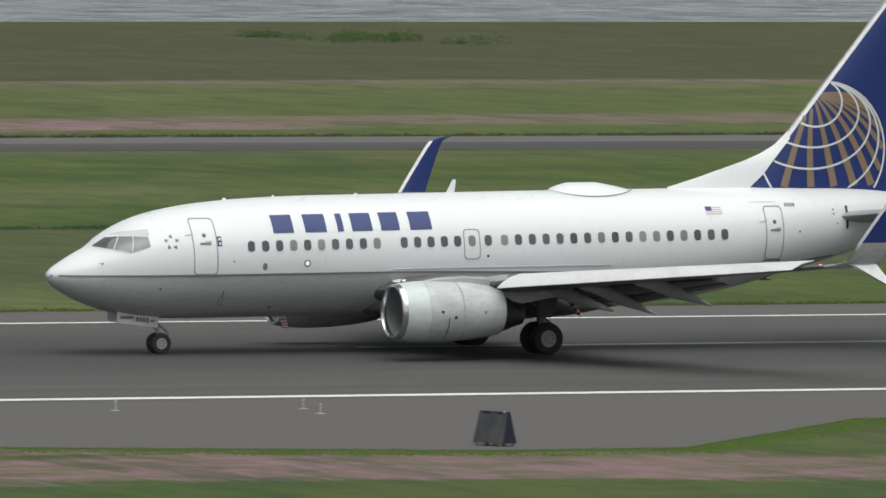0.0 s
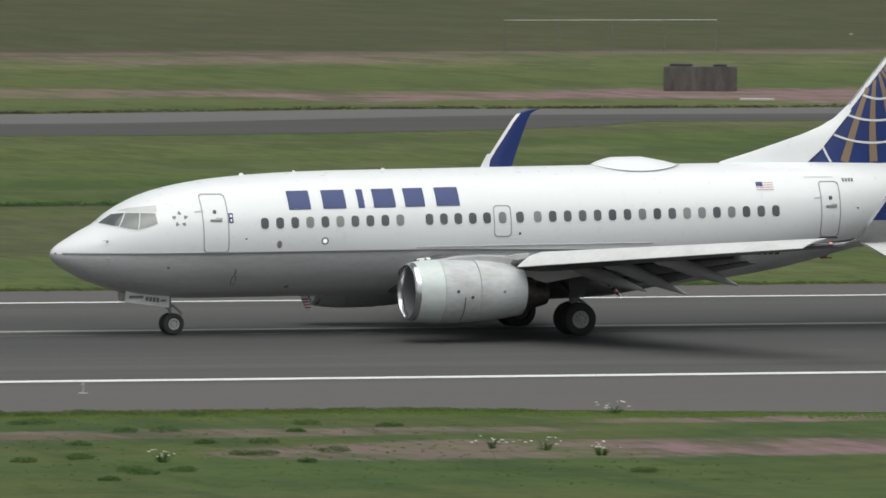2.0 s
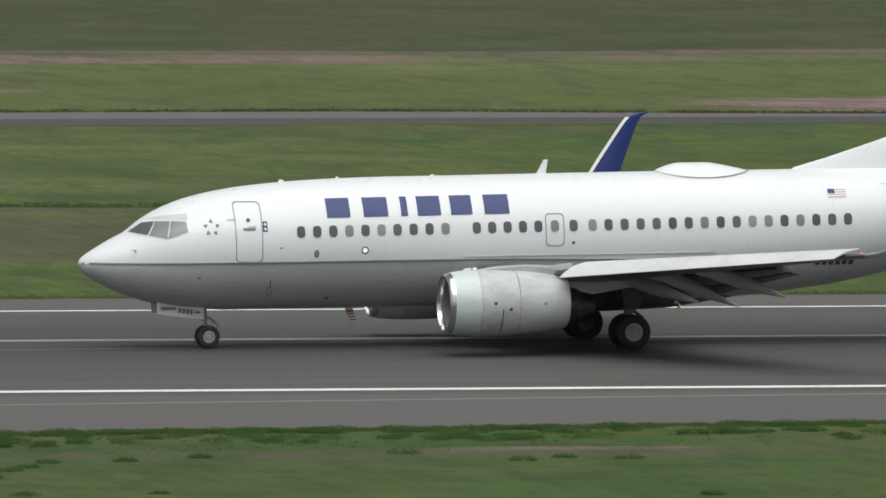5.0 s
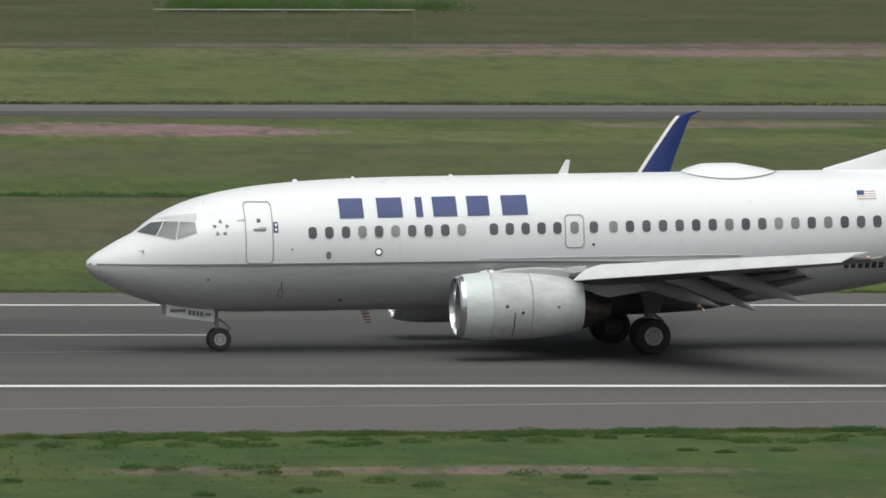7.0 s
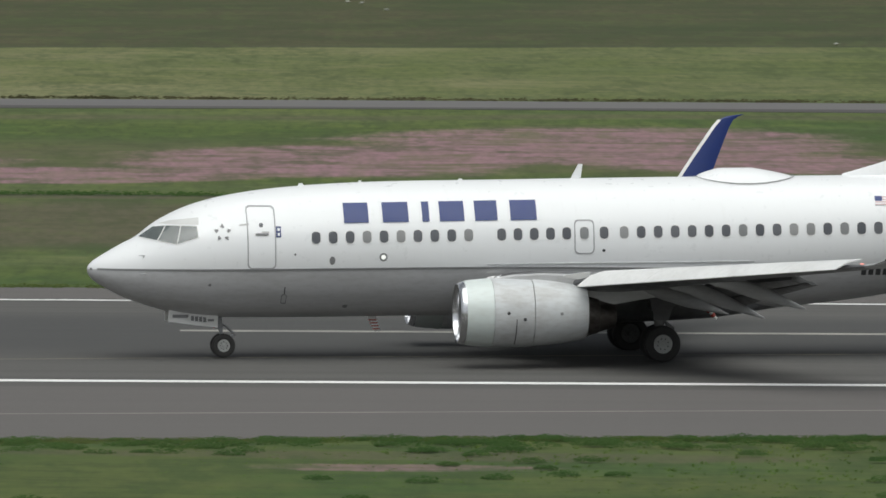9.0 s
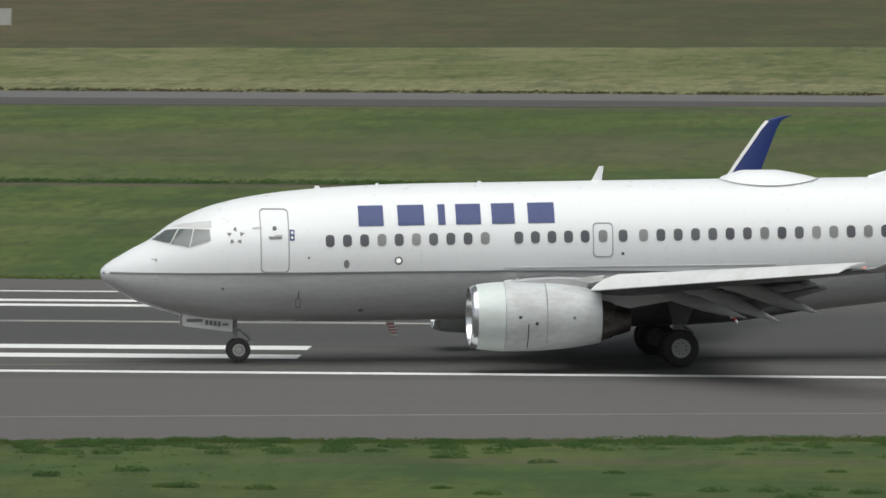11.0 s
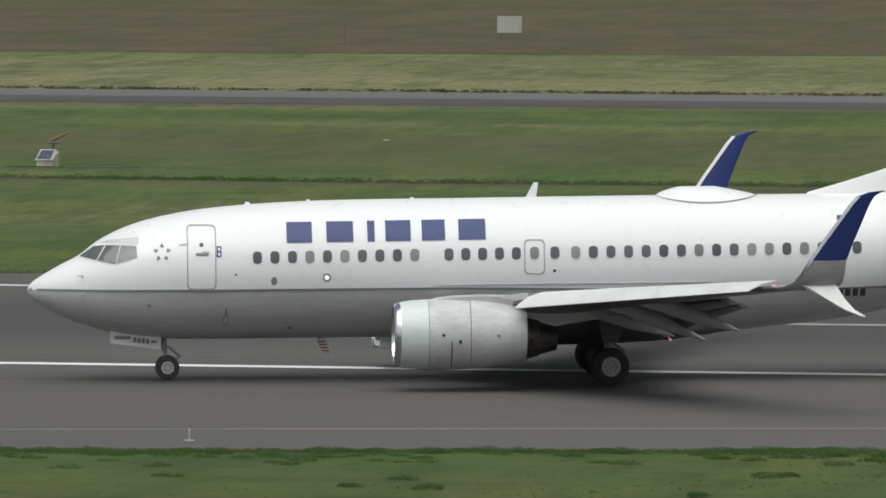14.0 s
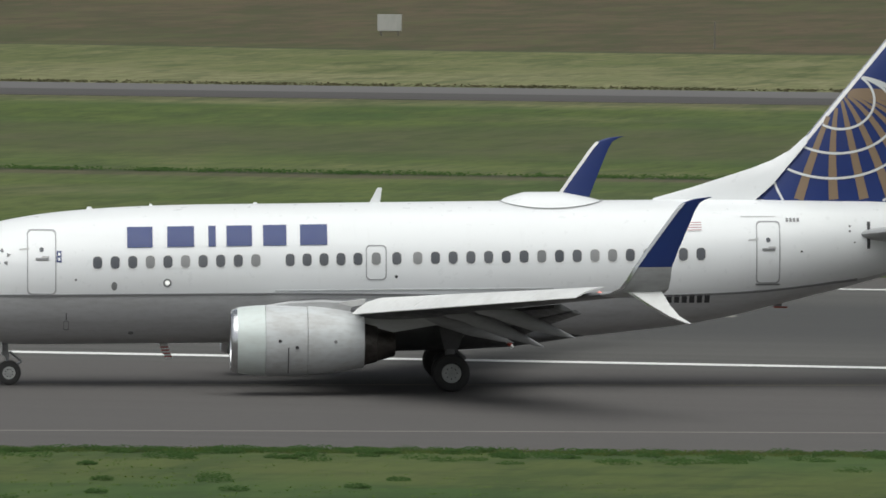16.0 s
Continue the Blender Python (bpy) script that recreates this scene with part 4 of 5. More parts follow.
# ---- engines ----
for side in (-1, 1):
    ex, ey, ez = -GEAR_X, side * 4.83, 1.53
    bm = bmesh.new()
    outer = [(10.42, 0.968), (10.65, 1.008), (11.0, 1.038), (11.21, 1.048)]
    lathe(bm, outer, 48, "x", (ex, ey, ez), 0.98, 0.04)
    engine = part("engine", bm, NACELLE_FRONT, plane, "grey-white jet engine nacelle with a polished inlet lip")
    bm = bmesh.new()
    lathe(bm, [(11.22, 1.043), (11.26, 1.051), (11.9, 1.046), (12.40, 1.028), (12.41, 1.015)], 48, "x", (ex, ey, ez), 0.98, 0.04)
    part("fan_cowl", bm, NACELLE, engine, "weathered grey-white fan cowl")
    bm = bmesh.new()
    lathe(bm, [(12.42, 1.015), (12.46, 1.026), (12.9, 0.995), (13.4, 0.93), (13.8, 0.86), (14.03, 0.81), (14.03, 0.78), (13.6, 0.76)], 48, "x", (ex, ey, ez + 0.02), 0.98, 0.03)
    part("reverser_cowl", bm, NACELLE, engine, "weathered grey-white reverser cowl")
    bm = bmesh.new()
    prof = [(10.42, 0.968), (10.32, 0.942), (10.25, 0.91), (10.235, 0.882), (10.25, 0.855), (10.32, 0.83), (10.42, 0.82)]
    lathe(bm, prof, 48, "x", (ex, ey, ez), 0.98, 0.035)
    part("inlet_lip", bm, LIP, engine, "polished bare metal inlet lip")
    bm = bmesh.new()
    lathe(bm, [(11.1, 0.80), (11.12, 0.03)], 48, "x", (ex, ey, ez), 0.98, 0.03)
    lathe(bm, [(10.42, 0.82), (10.6, 0.80), (11.1, 0.80)], 48, "x", (ex, ey, ez), 0.98, 0.03, mat=1)
    fan = part("fan", bm, [DARK, LINE_GREY], engine, "dark fan disc and inlet liner")
    bm = bmesh.new()
    for i in range(24):
        a = 2 * math.pi * i / 24
        d, e = Vector((0, math.cos(a), math.sin(a))), Vector((0.05, -math.sin(a) * 0.07, math.cos(a) * 0.07))
        o = Vector((ex + 11.05, ey, ez))
        add_faces(bm, [o + d * 0.22 - e * 0.6, o + d * 0.77 - e, o + d * 0.77 + e, o + d * 0.22 + e * 0.6], [(0, 1, 2, 3)])
    part("fan_blades", bm, STEEL, fan)
    bm = bmesh.new()
    lathe(bm, [(10.75, 0.01), (10.82, 0.09), (10.95, 0.19), (11.09, 0.25)], 24, "x", (ex, ey, ez))
    part("spinner", bm, STEEL, fan)
    bm = bmesh.new()
    lathe(bm, [(13.6, 0.66), (14.05, 0.62), (14.4, 0.54), (14.42, 0.50), (14.9, 0.37), (14.92, 0.345), (14.5, 0.38)], 36, "x", (ex, ey, ez - 0.06))
    lathe(bm, [(13.9, 0.75), (13.92, 0.5)], 36, "x", (ex, ey, ez))
    part("core_nozzle", bm, NOZZLE, engine, "heat-stained brown metal exhaust nozzle")
    bm = bmesh.new()
    lathe(bm, [(14.4, 0.27), (14.75, 0.2), (14.88, 0.1), (14.91, 0.005)], 24, "x", (ex, ey, ez - 0.06))
    part("exhaust_plug", bm, NOZZLE, engine)
    # pylon and strake
    bm = bmesh.new()
    rings = []
    for x, z0, z1, w in ((11.3, 2.48, 2.56, 0.05), (11.9, 2.40, 2.66, 0.16), (12.8, 2.2, 2.70, 0.22), (13.6, 2.0, 2.66, 0.24), (14.6, 1.75, 2.5, 0.22), (15.8, 1.95, 2.35, 0.14), (16.8, 2.1, 2.3, 0.04)):
        rings.append([(x - GEAR_X, ey - w, z0), (x - GEAR_X, ey - w, z1 - 0.04), (x - GEAR_X, ey - w * 0.5, z1), (x - GEAR_X, ey + w * 0.5, z1), (x - GEAR_X, ey + w, z1 - 0.04), (x - GEAR_X, ey + w, z0)])
    loft(bm, rings)
    part("pylon", bm, GREY, engine, "grey engine pylon")
    for x in (11.62, 12.1):
        bm = bmesh.new()
        bmesh.ops.create_circle(bm, cap_ends=True, radius=0.05, segments=12)
        bmesh.ops.transform(bm, matrix=Matrix.Translation((x - GEAR_X, ey + side * 1.055, 1.58 if x < 12 else 1.4)) @ pose(0, 0, 0, 90, 0, 0), verts=bm.verts)
        bmesh.ops.solidify(bm, geom=bm.faces[:], thickness=0.02)
        part("vent", bm, DARK, engine)
    bm = bmesh.new()
    rows = []
    for i in range(9):
        a = math.pi * (1.0 + 0.04) if side < 0 else 0
        a = a + (1 if side < 0 else -1) * 0.95 * i / 8
        r = 1.058
        rows.append([(11.86 + d - GEAR_X, ey + r * math.cos(a), ez + r * 0.98 * math.sin(a) * (0.96 if math.sin(a) < 0 else 1)) for d in (-0.014, 0.014)])
    loft(bm, rows, close=False, caps=(False, False))
    part("cowl_seam", bm, DARK, engine)
    for x, z in ((13.2, 1.56),):
        bm = bmesh.new()
        bmesh.ops.create_circle(bm, cap_ends=True, radius=0.05, segments=12)
        bmesh.ops.transform(bm, matrix=Matrix.Translation((x - GEAR_X, ey + side * 0.965, z)) @ pose(0, 0, 0, 90, 0, 0), verts=bm.verts)
        bmesh.ops.solidify(bm, geom=bm.faces[:], thickness=0.02)
        part("vent", bm, LINE_GREY, engine)


# small fittings at the wing roots
for side in (-1, 1):
    bm = bmesh.new()
    loft(bm, [[(13.30 - GEAR_X, side * 5.25, 2.62), (13.34 - GEAR_X, side * 5.30, 2.66), (13.34 - GEAR_X, side * 5.22, 2.66)],
              [(13.70 - GEAR_X, side * 5.52, 2.55), (13.72 - GEAR_X, side * 5.58, 2.74), (13.74 - GEAR_X, side * 5.44, 2.74)],
              [(14.02 - GEAR_X, side * 5.60, 2.62), (14.05 - GEAR_X, side * 5.64, 2.78), (14.08 - GEAR_X, side * 5.50, 2.78)]])
    part("slat_end_fairing", bm, SLAT, plane, "small white fairing at the slat's inner end")
    bm = bmesh.new()
    loft(bm, [[(11.6 - GEAR_X, side * 1.84, 2.34), (11.6 - GEAR_X, side * 1.98, 2.39), (11.6 - GEAR_X, side * 1.84, 2.44)], [(12.1 - GEAR_X, side * 1.86, 2.26), (12.0 - GEAR_X, side * 2.3, 2.37), (12.0 - GEAR_X, side * 1.86, 2.50)],
              [(12.7 - GEAR_X, side * 1.86, 2.3), (12.4 - GEAR_X, side * 2.4, 2.36), (12.4 - GEAR_X, side * 1.86, 2.46)]])
    housing = part("landing_light_housing", bm, SLAT, plane, "pale landing light housing at the wing root")
    bm = bmesh.new()
    bmesh.ops.create_uvsphere(bm, u_segments=12, v_segments=8, radius=1, matrix=Matrix.LocRotScale((11.90 - GEAR_X, side * 2.12, 2.42), None, (0.14, 0.12, 0.08)))
    part("lens", bm, LIP, housing, "shiny landing light lens")
    bm = bmesh.new()
    rows = [[skin(11.6 + 0.4 * i, 2.79 + 0.004 * i + d, side, l) for d, l in ((0.0, -0.01), (0.0, 0.012), (0.035, 0.012), (0.035, -0.01))] for i in range(21)]
    loft(bm, rows, close=False)
    part("wing_root_seal", bm, NACELLE, plane, "pale seal strip above the wing root")
    bm = bmesh.new()
    rod(bm, (17.95 - GEAR_X, side * 2.1, 1.72), (18.42 - GEAR_X, side * 2.1, 1.20), 0.07, 0.05, 8)
    strut = part("flap_strut", bm, SLAT, plane, "red and white striped strut behind the gear")
    for i in range(3):
        u = 0.25 + 0.27 * i
        c = Vector((17.95 - GEAR_X, side * 2.1, 1.72)).lerp(Vector((18.42 - GEAR_X, side * 2.1, 1.20)), u)
        d = Vector((0.41, 0, -0.45)).normalized() * 0.05
        bm = bmesh.new()
        rod(bm, c - d, c + d, 0.077, 0.068, 8)
        part("stripe", bm, RED, strut)


# ---- tail ----
def fin_edges(z):
    """Leading and trailing edge of the fin at that height."""
    u = (z - 5.3) / 7.1
    return 25.40 + 5.85 * u, 31.75 + 1.55 * u


def fin_y(x, z):
    a, b = fin_edges(z)
    u = max(0.001, min(0.999, (x - a) / (b - a)))
    t = 5 * (0.2969 * math.sqrt(u) - 0.126 * u - 0.3516 * u**2 + 0.2843 * u**3 - 0.1015 * u**4)
    return t * 0.105 * (b - a)


bm = bmesh.new()
rings = []
for z in (5.0, 5.3, 6, 7, 8, 9, 10, 11, 12, 12.4, 12.5):
    a, b = fin_edges(z)
    if z == 12.5:
        a += 0.5
    rings.append([(a + u * (b - a) - GEAR_X, (1 if v > 0 else -1) * fin_y(a + u * (b - a), z) * (0.4 if z == 12.5 else 1), z) for u, v in AIR])
loft(bm, rings)
fin = part("fin", bm, BLUE, plane, "tall deep blue tail fin")
bm = bmesh.new()
rings = []
for i in range(20):
    z = 7.05 + 5.3 * i / 19
    a, b = fin_edges(z)
    w = 0.15
    rings.append([(a + w - GEAR_X, fin_y(a + w, z) + 0.008, z), (a + 0.05 - GEAR_X, fin_y(a + 0.05, z) + 0.008, z), (a - 0.012 - GEAR_X, 0, z), (a + 0.05 - GEAR_X, -fin_y(a + 0.05, z) - 0.008, z), (a + w - GEAR_X, -fin_y(a + w, z) - 0.008, z)])
loft(bm, rings, close=False, caps=(False, False))
part("fin_leading_edge", bm, SLAT, fin, "white bare leading edge strip")
bm = bmesh.new()
top = ((22.55, 5.40), (23.6, 5.70), (24.6, 6.02), (25.4, 6.28), (26.0, 6.52), (26.5, 6.80), (26.99, 7.245))
rings = []
for x, z in top:
    u = (x - 22.55) / 4.44
    w = 0.05 + 0.2 * u * (1.0 if u < 0.85 else 0.75)
    zb = 5.28 + max(0, (x - 25.55)) * 1.21
    zm = max(zb, z - 0.35 * (z - zb) - 0.02)
    rings.append([(x - GEAR_X, -w * 1.25, zb), (x - GEAR_X, -w * 0.75, zm), (x - GEAR_X, 0, z), (x - GEAR_X, w * 0.75, zm), (x - GEAR_X, w * 1.25, zb)])
loft(bm, rings)
part("dorsal_fin", bm, WHITE, plane, "white dorsal fairing ahead of the fin")


GLOBE, GLOBE_R = Vector((28.25, 6.62)), 2.32


def fin_band(name, pts, widths, mat, lift):
    """A painted band on the fin's side along (x, z) points."""
    inside = []
    for i, (p, w) in enumerate(zip(pts, widths)):
        q = Vector(pts[min(i + 1, len(pts) - 1)]) - Vector(pts[max(i - 1, 0)])
        n = Vector((-q.y, q.x)).normalized() * w / 2
        c = Vector(p)
        e = fin_edges(c.y)
        ok = c.y > 5.33 and e[0] + 0.16 < c.x < e[1] - 0.05 and (c - GLOBE).length < GLOBE_R + 0.01
        inside.append([Vector(c + n * s) for s in (-1, 0, 1)] if ok else None)
    run = []
    for v in inside + [None]:
        if v:
            run.append([(p.x - GEAR_X, -fin_y(p.x, p.y) - lift, p.y) for p in v])
        else:
            if len(run) > 1:
                bm = bmesh.new()
                loft(bm, run, close=False, caps=(False, False))
                part(name, bm, mat, fin)
            run = []


POLE = Vector((27.93, 8.5))
# each meridian: its far end and the point that it bends round
MERIDIANS = (((26.72, 5.3), (27.25, 7.1)), ((27.76, 5.3), (27.62, 7.2)), ((28.66, 5.3), (28.15, 7.5)), ((29.46, 5.3), (28.6, 7.7)), ((30.15, 5.32), (29.05, 7.95)), ((30.6, 5.6), (29.4, 8.1)),
             ((30.9, 6.1), (29.65, 8.2)), ((31.0, 6.6), (29.75, 8.35)), ((31.0, 7.1), (29.7, 8.5)), ((30.8, 7.6), (29.5, 8.62)), ((30.5, 8.0), (29.3, 8.72)))
for e, c in MERIDIANS:
    e, c = Vector(e), Vector(c)
    pts, wd = [], []
    for j in range(41):
        u = j / 40
        pts.append(POLE * (1 - u) ** 2 + c * 2 * u * (1 - u) + e * u * u)
        wd.append(0.035 + (0.25 if e.y < 5.5 else 0.17) * u ** 0.8)
    fin_band("gold_stripe", pts, wd, GOLD, 0.010)
for cx, cz, rx, rz in ((27.95, 8.25, 0.97, 0.83), (27.83, 7.87, 1.72, 1.15), (27.72, 7.51, 2.28, 1.51), (27.70, 7.02, 2.64, 2.00), (GLOBE.x, GLOBE.y, GLOBE_R, GLOBE_R)):
    pts = [Vector((cx + rx * math.cos(a), cz + rz * math.sin(a))) for a in [radians(-200 + 320 * j / 140) for j in range(141)]]
    fin_band("white_arc", pts, [0.07] * len(pts), WHITE, 0.016)
for side in (-1, 1):
    # The darker grey here holds the tailplane's shaded side in its colour.
    bm = bmesh.new()
    blade(bm, [((28.1 - GEAR_X, side * 0.7, 4.36), 3.9, 0.11, (0, 0, 1)), ((29.3 - GEAR_X, side * 2.4, 4.58), 3.05, 0.105, (0, 0, 1)), ((31.6 - GEAR_X, side * 6.6, 5.08), 1.5, 0.095, (0, 0, 1)), ((32.2 - GEAR_X, side * 7.15, 5.14), 0.9, 0.06, (0, 0, 1))])
    part("tailplane", bm, FAIRING, plane, "grey horizontal tailplane, shaded side held in its paint")
    bm = bmesh.new()
    skin_patch(bm, ((28.66, 4.02), (28.66, 4.78), (28.75, 4.78), (28.75, 4.02)), side, 0.008, 4)
    part("trim_slot", bm, DARK, plane, "dark tailplane trim slot")


# ---- landing gear ----
bm = bmesh.new()
bmesh.ops.create_uvsphere(bm, u_segments=6, v_segments=4, radius=0.022)
bolt_mesh = bpy.data.meshes.new("bolt")
bm.to_mesh(bolt_mesh)
bm.free()
bolt_mesh.materials.append(DARK)


def wheel(x, y, r, w, rim_r, caps=(-1, 1)):
    """One wheel: tyre, rim and hub, turning about its axle; capped faces are pale, the others show the dark brake."""
    ob = new("wheel")
    ob.parent = plane
    bm = bmesh.new()
    prof = [(-w * 0.36, rim_r), (-w * 0.5, rim_r + 0.03), (-w * 0.5, r * 0.86), (-w * 0.40, r * 0.965), (-w * 0.22, r), (-w * 0.12, r), (-w * 0.10, r - 0.012), (-w * 0.07, r), (w * 0.07, r), (w * 0.10, r - 0.012), (w * 0.12, r),
            (w * 0.22, r), (w * 0.40, r * 0.965), (w * 0.5, r * 0.86), (w * 0.5, rim_r + 0.03), (w * 0.36, rim_r)]
    lathe(bm, prof, 40, "y")
    part("tyre", bm, RUBBER, ob, "black aircraft tyre")
    bm = bmesh.new()
    half = [(0.46, 0.01), (0.44, rim_r * 0.28), (0.38, rim_r * 0.35), (0.38, rim_r * 0.78), (0.42, rim_r * 0.9), (0.40, rim_r)]
    lathe(bm, [(-w * u, q) for u, q in half] + [(w * u, q) for u, q in half[::-1]], 28, "y")
    # Uncapped faces: dark brake side, with under-wing shade also in the paint.
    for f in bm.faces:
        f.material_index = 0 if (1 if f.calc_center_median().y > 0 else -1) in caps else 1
    part("rim", bm, [RIM, GRIME_SHADE], ob, "pale grey metal wheel rim" if caps else "dark brake-side wheel rim, shade included in its paint")
    for s in (-1, 1):
        for i in range(8):
            a = 2 * math.pi * i / 8
            bolt = new("bolt", bolt_mesh)
            bolt.parent = ob
            bolt.location = (rim_r * 0.58 * math.cos(a), s * w * 0.38, rim_r * 0.58 * math.sin(a))
    ob.location = (x - GEAR_X, y, r)
    return ob


NOSE_R, MAIN_R = 0.345, 0.535
nose_wheels = [wheel(4.0, s * 0.2, NOSE_R, 0.2, 0.185) for s in (-1, 1)]
main_wheels = [wheel(16.6, s * (2.86 + d), MAIN_R, 0.40, 0.28, (s,) if d > 0 else ()) for s in (-1, 1) for d in (-0.43, 0.43)]

bm = bmesh.new()
rod(bm, (4.0 - GEAR_X, -0.2, NOSE_R), (4.0 - GEAR_X, 0.2, NOSE_R), 0.05)
rod(bm, (4.0 - GEAR_X, 0, NOSE_R), (3.93 - GEAR_X, 0, 0.85), 0.055)
rod(bm, (3.93 - GEAR_X, 0, 0.8), (3.86 - GEAR_X, 0, 1.4), 0.085)
rod(bm, (4.06 - GEAR_X, 0, 0.5), (4.36 - GEAR_X, 0, 0.66), 0.035)
rod(bm, (4.36 - GEAR_X, 0, 0.66), (4.02 - GEAR_X, 0, 0.95), 0.035)
rod(bm, (3.9 - GEAR_X, 0, 0.9), (3.1 - GEAR_X, 0, 1.35), 0.04)
box(bm, (3.78 - GEAR_X, -0.12, 0.86), (4.0 - GEAR_X, 0.12, 0.98), 0.02)
ng = part("nose_gear_leg", bm, STEEL, plane, "pale steel nose gear leg with torque link")
bm = bmesh.new()
rod(bm, (3.72 - GEAR_X, -0.18, 0.86), (3.72 - GEAR_X, -0.18, 1.34), 0.022, n=8)
part("door_link", bm, RED, ng, "thin red gear door link")
for s in (-1, 1):
    bm = bmesh.new()
    loft(bm, [[(2.33 - GEAR_X, s * 0.40, 1.48), (2.33 - GEAR_X, s * 0.36, 1.06), (3.80 - GEAR_X, s * 0.36, 0.88), (3.80 - GEAR_X, s * 0.40, 1.30)],
              [(2.33 - GEAR_X, s * 0.43, 1.48), (2.33 - GEAR_X, s * 0.39, 1.06), (3.80 - GEAR_X, s * 0.39, 0.88), (3.80 - GEAR_X, s * 0.43, 1.30)]])
    dr = part("nose_gear_door", bm, SLAT, plane, "white nose gear door with dark marks", smooth=False)
    for i, (x0, x1, h) in enumerate(((2.45, 2.92, 0.09), (3.0, 3.09, 0.14), (3.12, 3.21, 0.14), (3.24, 3.33, 0.14), (3.36, 3.45, 0.14), (3.5, 3.68, 0.06))):
        bm = bmesh.new()
        zc = 1.24 - (x0 - 2.33) * 0.115
        box(bm, (x0 - GEAR_X, s * 0.415 - 0.008, zc - h / 2), (x1 - GEAR_X, s * 0.415 + 0.016 * s, zc + h / 2))
        part("mark_bar", bm, LINE_GREY, dr, smooth=False)
for s in (-1, 1):
    bm = bmesh.new()
    y = s * 2.86
    rod(bm, (0, y - 0.55, MAIN_R), (0, y + 0.55, MAIN_R), 0.08)
    rod(bm, (0, y, MAIN_R), (-0.02, y, 1.15), 0.09)
    rod(bm, (-0.02, y, 1.05), (-0.1, y + s * 0.05, 2.0), 0.15)
    rod(bm, (0.0, y, 0.75), (0.42, y, 0.95), 0.05)
    rod(bm, (0.42, y, 0.95), (0.02, y, 1.25), 0.05)
    rod(bm, (-0.05, y, 1.3), (-0.2, y - s * 1.2, 1.85), 0.07)
    rod(bm, (0.05, y, 1.2), (0.6, y, 1.95), 0.05)
    part("main_gear_leg", bm, LINE_GREY, plane, "steel main gear leg")
    # Panel colour carries the shadow that lies on the gear leg.
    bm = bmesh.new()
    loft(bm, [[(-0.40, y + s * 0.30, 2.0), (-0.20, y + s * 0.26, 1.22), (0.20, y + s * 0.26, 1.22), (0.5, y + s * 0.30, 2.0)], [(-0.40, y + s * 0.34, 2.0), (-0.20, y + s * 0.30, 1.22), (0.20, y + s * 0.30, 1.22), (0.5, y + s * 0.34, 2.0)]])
    part("main_gear_door", bm, GRIME_SHADE, plane, "main gear leg panel, under-wing shade in its dark paint", smooth=False)


# ---- things on the field ----
k = Mat("dark_board_paint", 0.55)
k.color(k.mix(k.ramp(k.noise(2.5, (1, 1, 0.4), 5), 0.35, 0.7), (0.052, 0.054, 0.060), (0.085, 0.086, 0.09)))
BOARD = k.m
k = Mat("navy_board_paint", 0.5)
k.color(k.mix(k.noise(3), (0.012, 0.014, 0.03), (0.022, 0.024, 0.045)))
NAVY = k.m
k = Mat("stained_concrete", 0.9)
stain = k.ramp(k.noise(1.6, (1.2, 1.2, 0.25), 6, 0.7), 0.35, 0.65)
k.color(k.mix(stain, (0.135, 0.125, 0.112), (0.072, 0.067, 0.062))).bump(k.noise(8), 0.02)
CONCRETE = k.m
k = Mat("off_white_board", 0.6)
k.color(k.mix(k.ramp(k.noise(2, (1, 1, 0.3), 5), 0.4, 0.75), (0.46, 0.46, 0.43), (0.36, 0.36, 0.33)))
BOARD_WHITE = k.m
k = Mat("solar_cells", 0.2)
k.color(k.mix(k.noise(5), (0.045, 0.055, 0.085), (0.075, 0.085, 0.12)))
SOLAR = k.m
k = Mat("cream_cabinet_paint", 0.5)
k.color(k.mix(k.ramp(k.noise(2), 0.4, 0.7), (0.52, 0.49, 0.40), (0.36, 0.33, 0.26)))
CREAM = k.m
k = Mat("rusty_arm_paint", 0.6)
k.color(k.mix(k.noise(6), (0.24, 0.13, 0.08), (0.32, 0.22, 0.15)))
RUST = k.m
k = Mat("dull_pole_metal", 0.5, 0.4)
k.color(k.mix(k.noise(5), (0.26, 0.25, 0.22), (0.16, 0.15, 0.13)))
POLE_METAL = k.m


def base_empty(name, x, y, z, rz, label, category, group=""):
    ob = new(name)
    ob.matrix_basis = pose(x, y, z, 0, 0, rz)
    return tagged(ob, label, category, group)


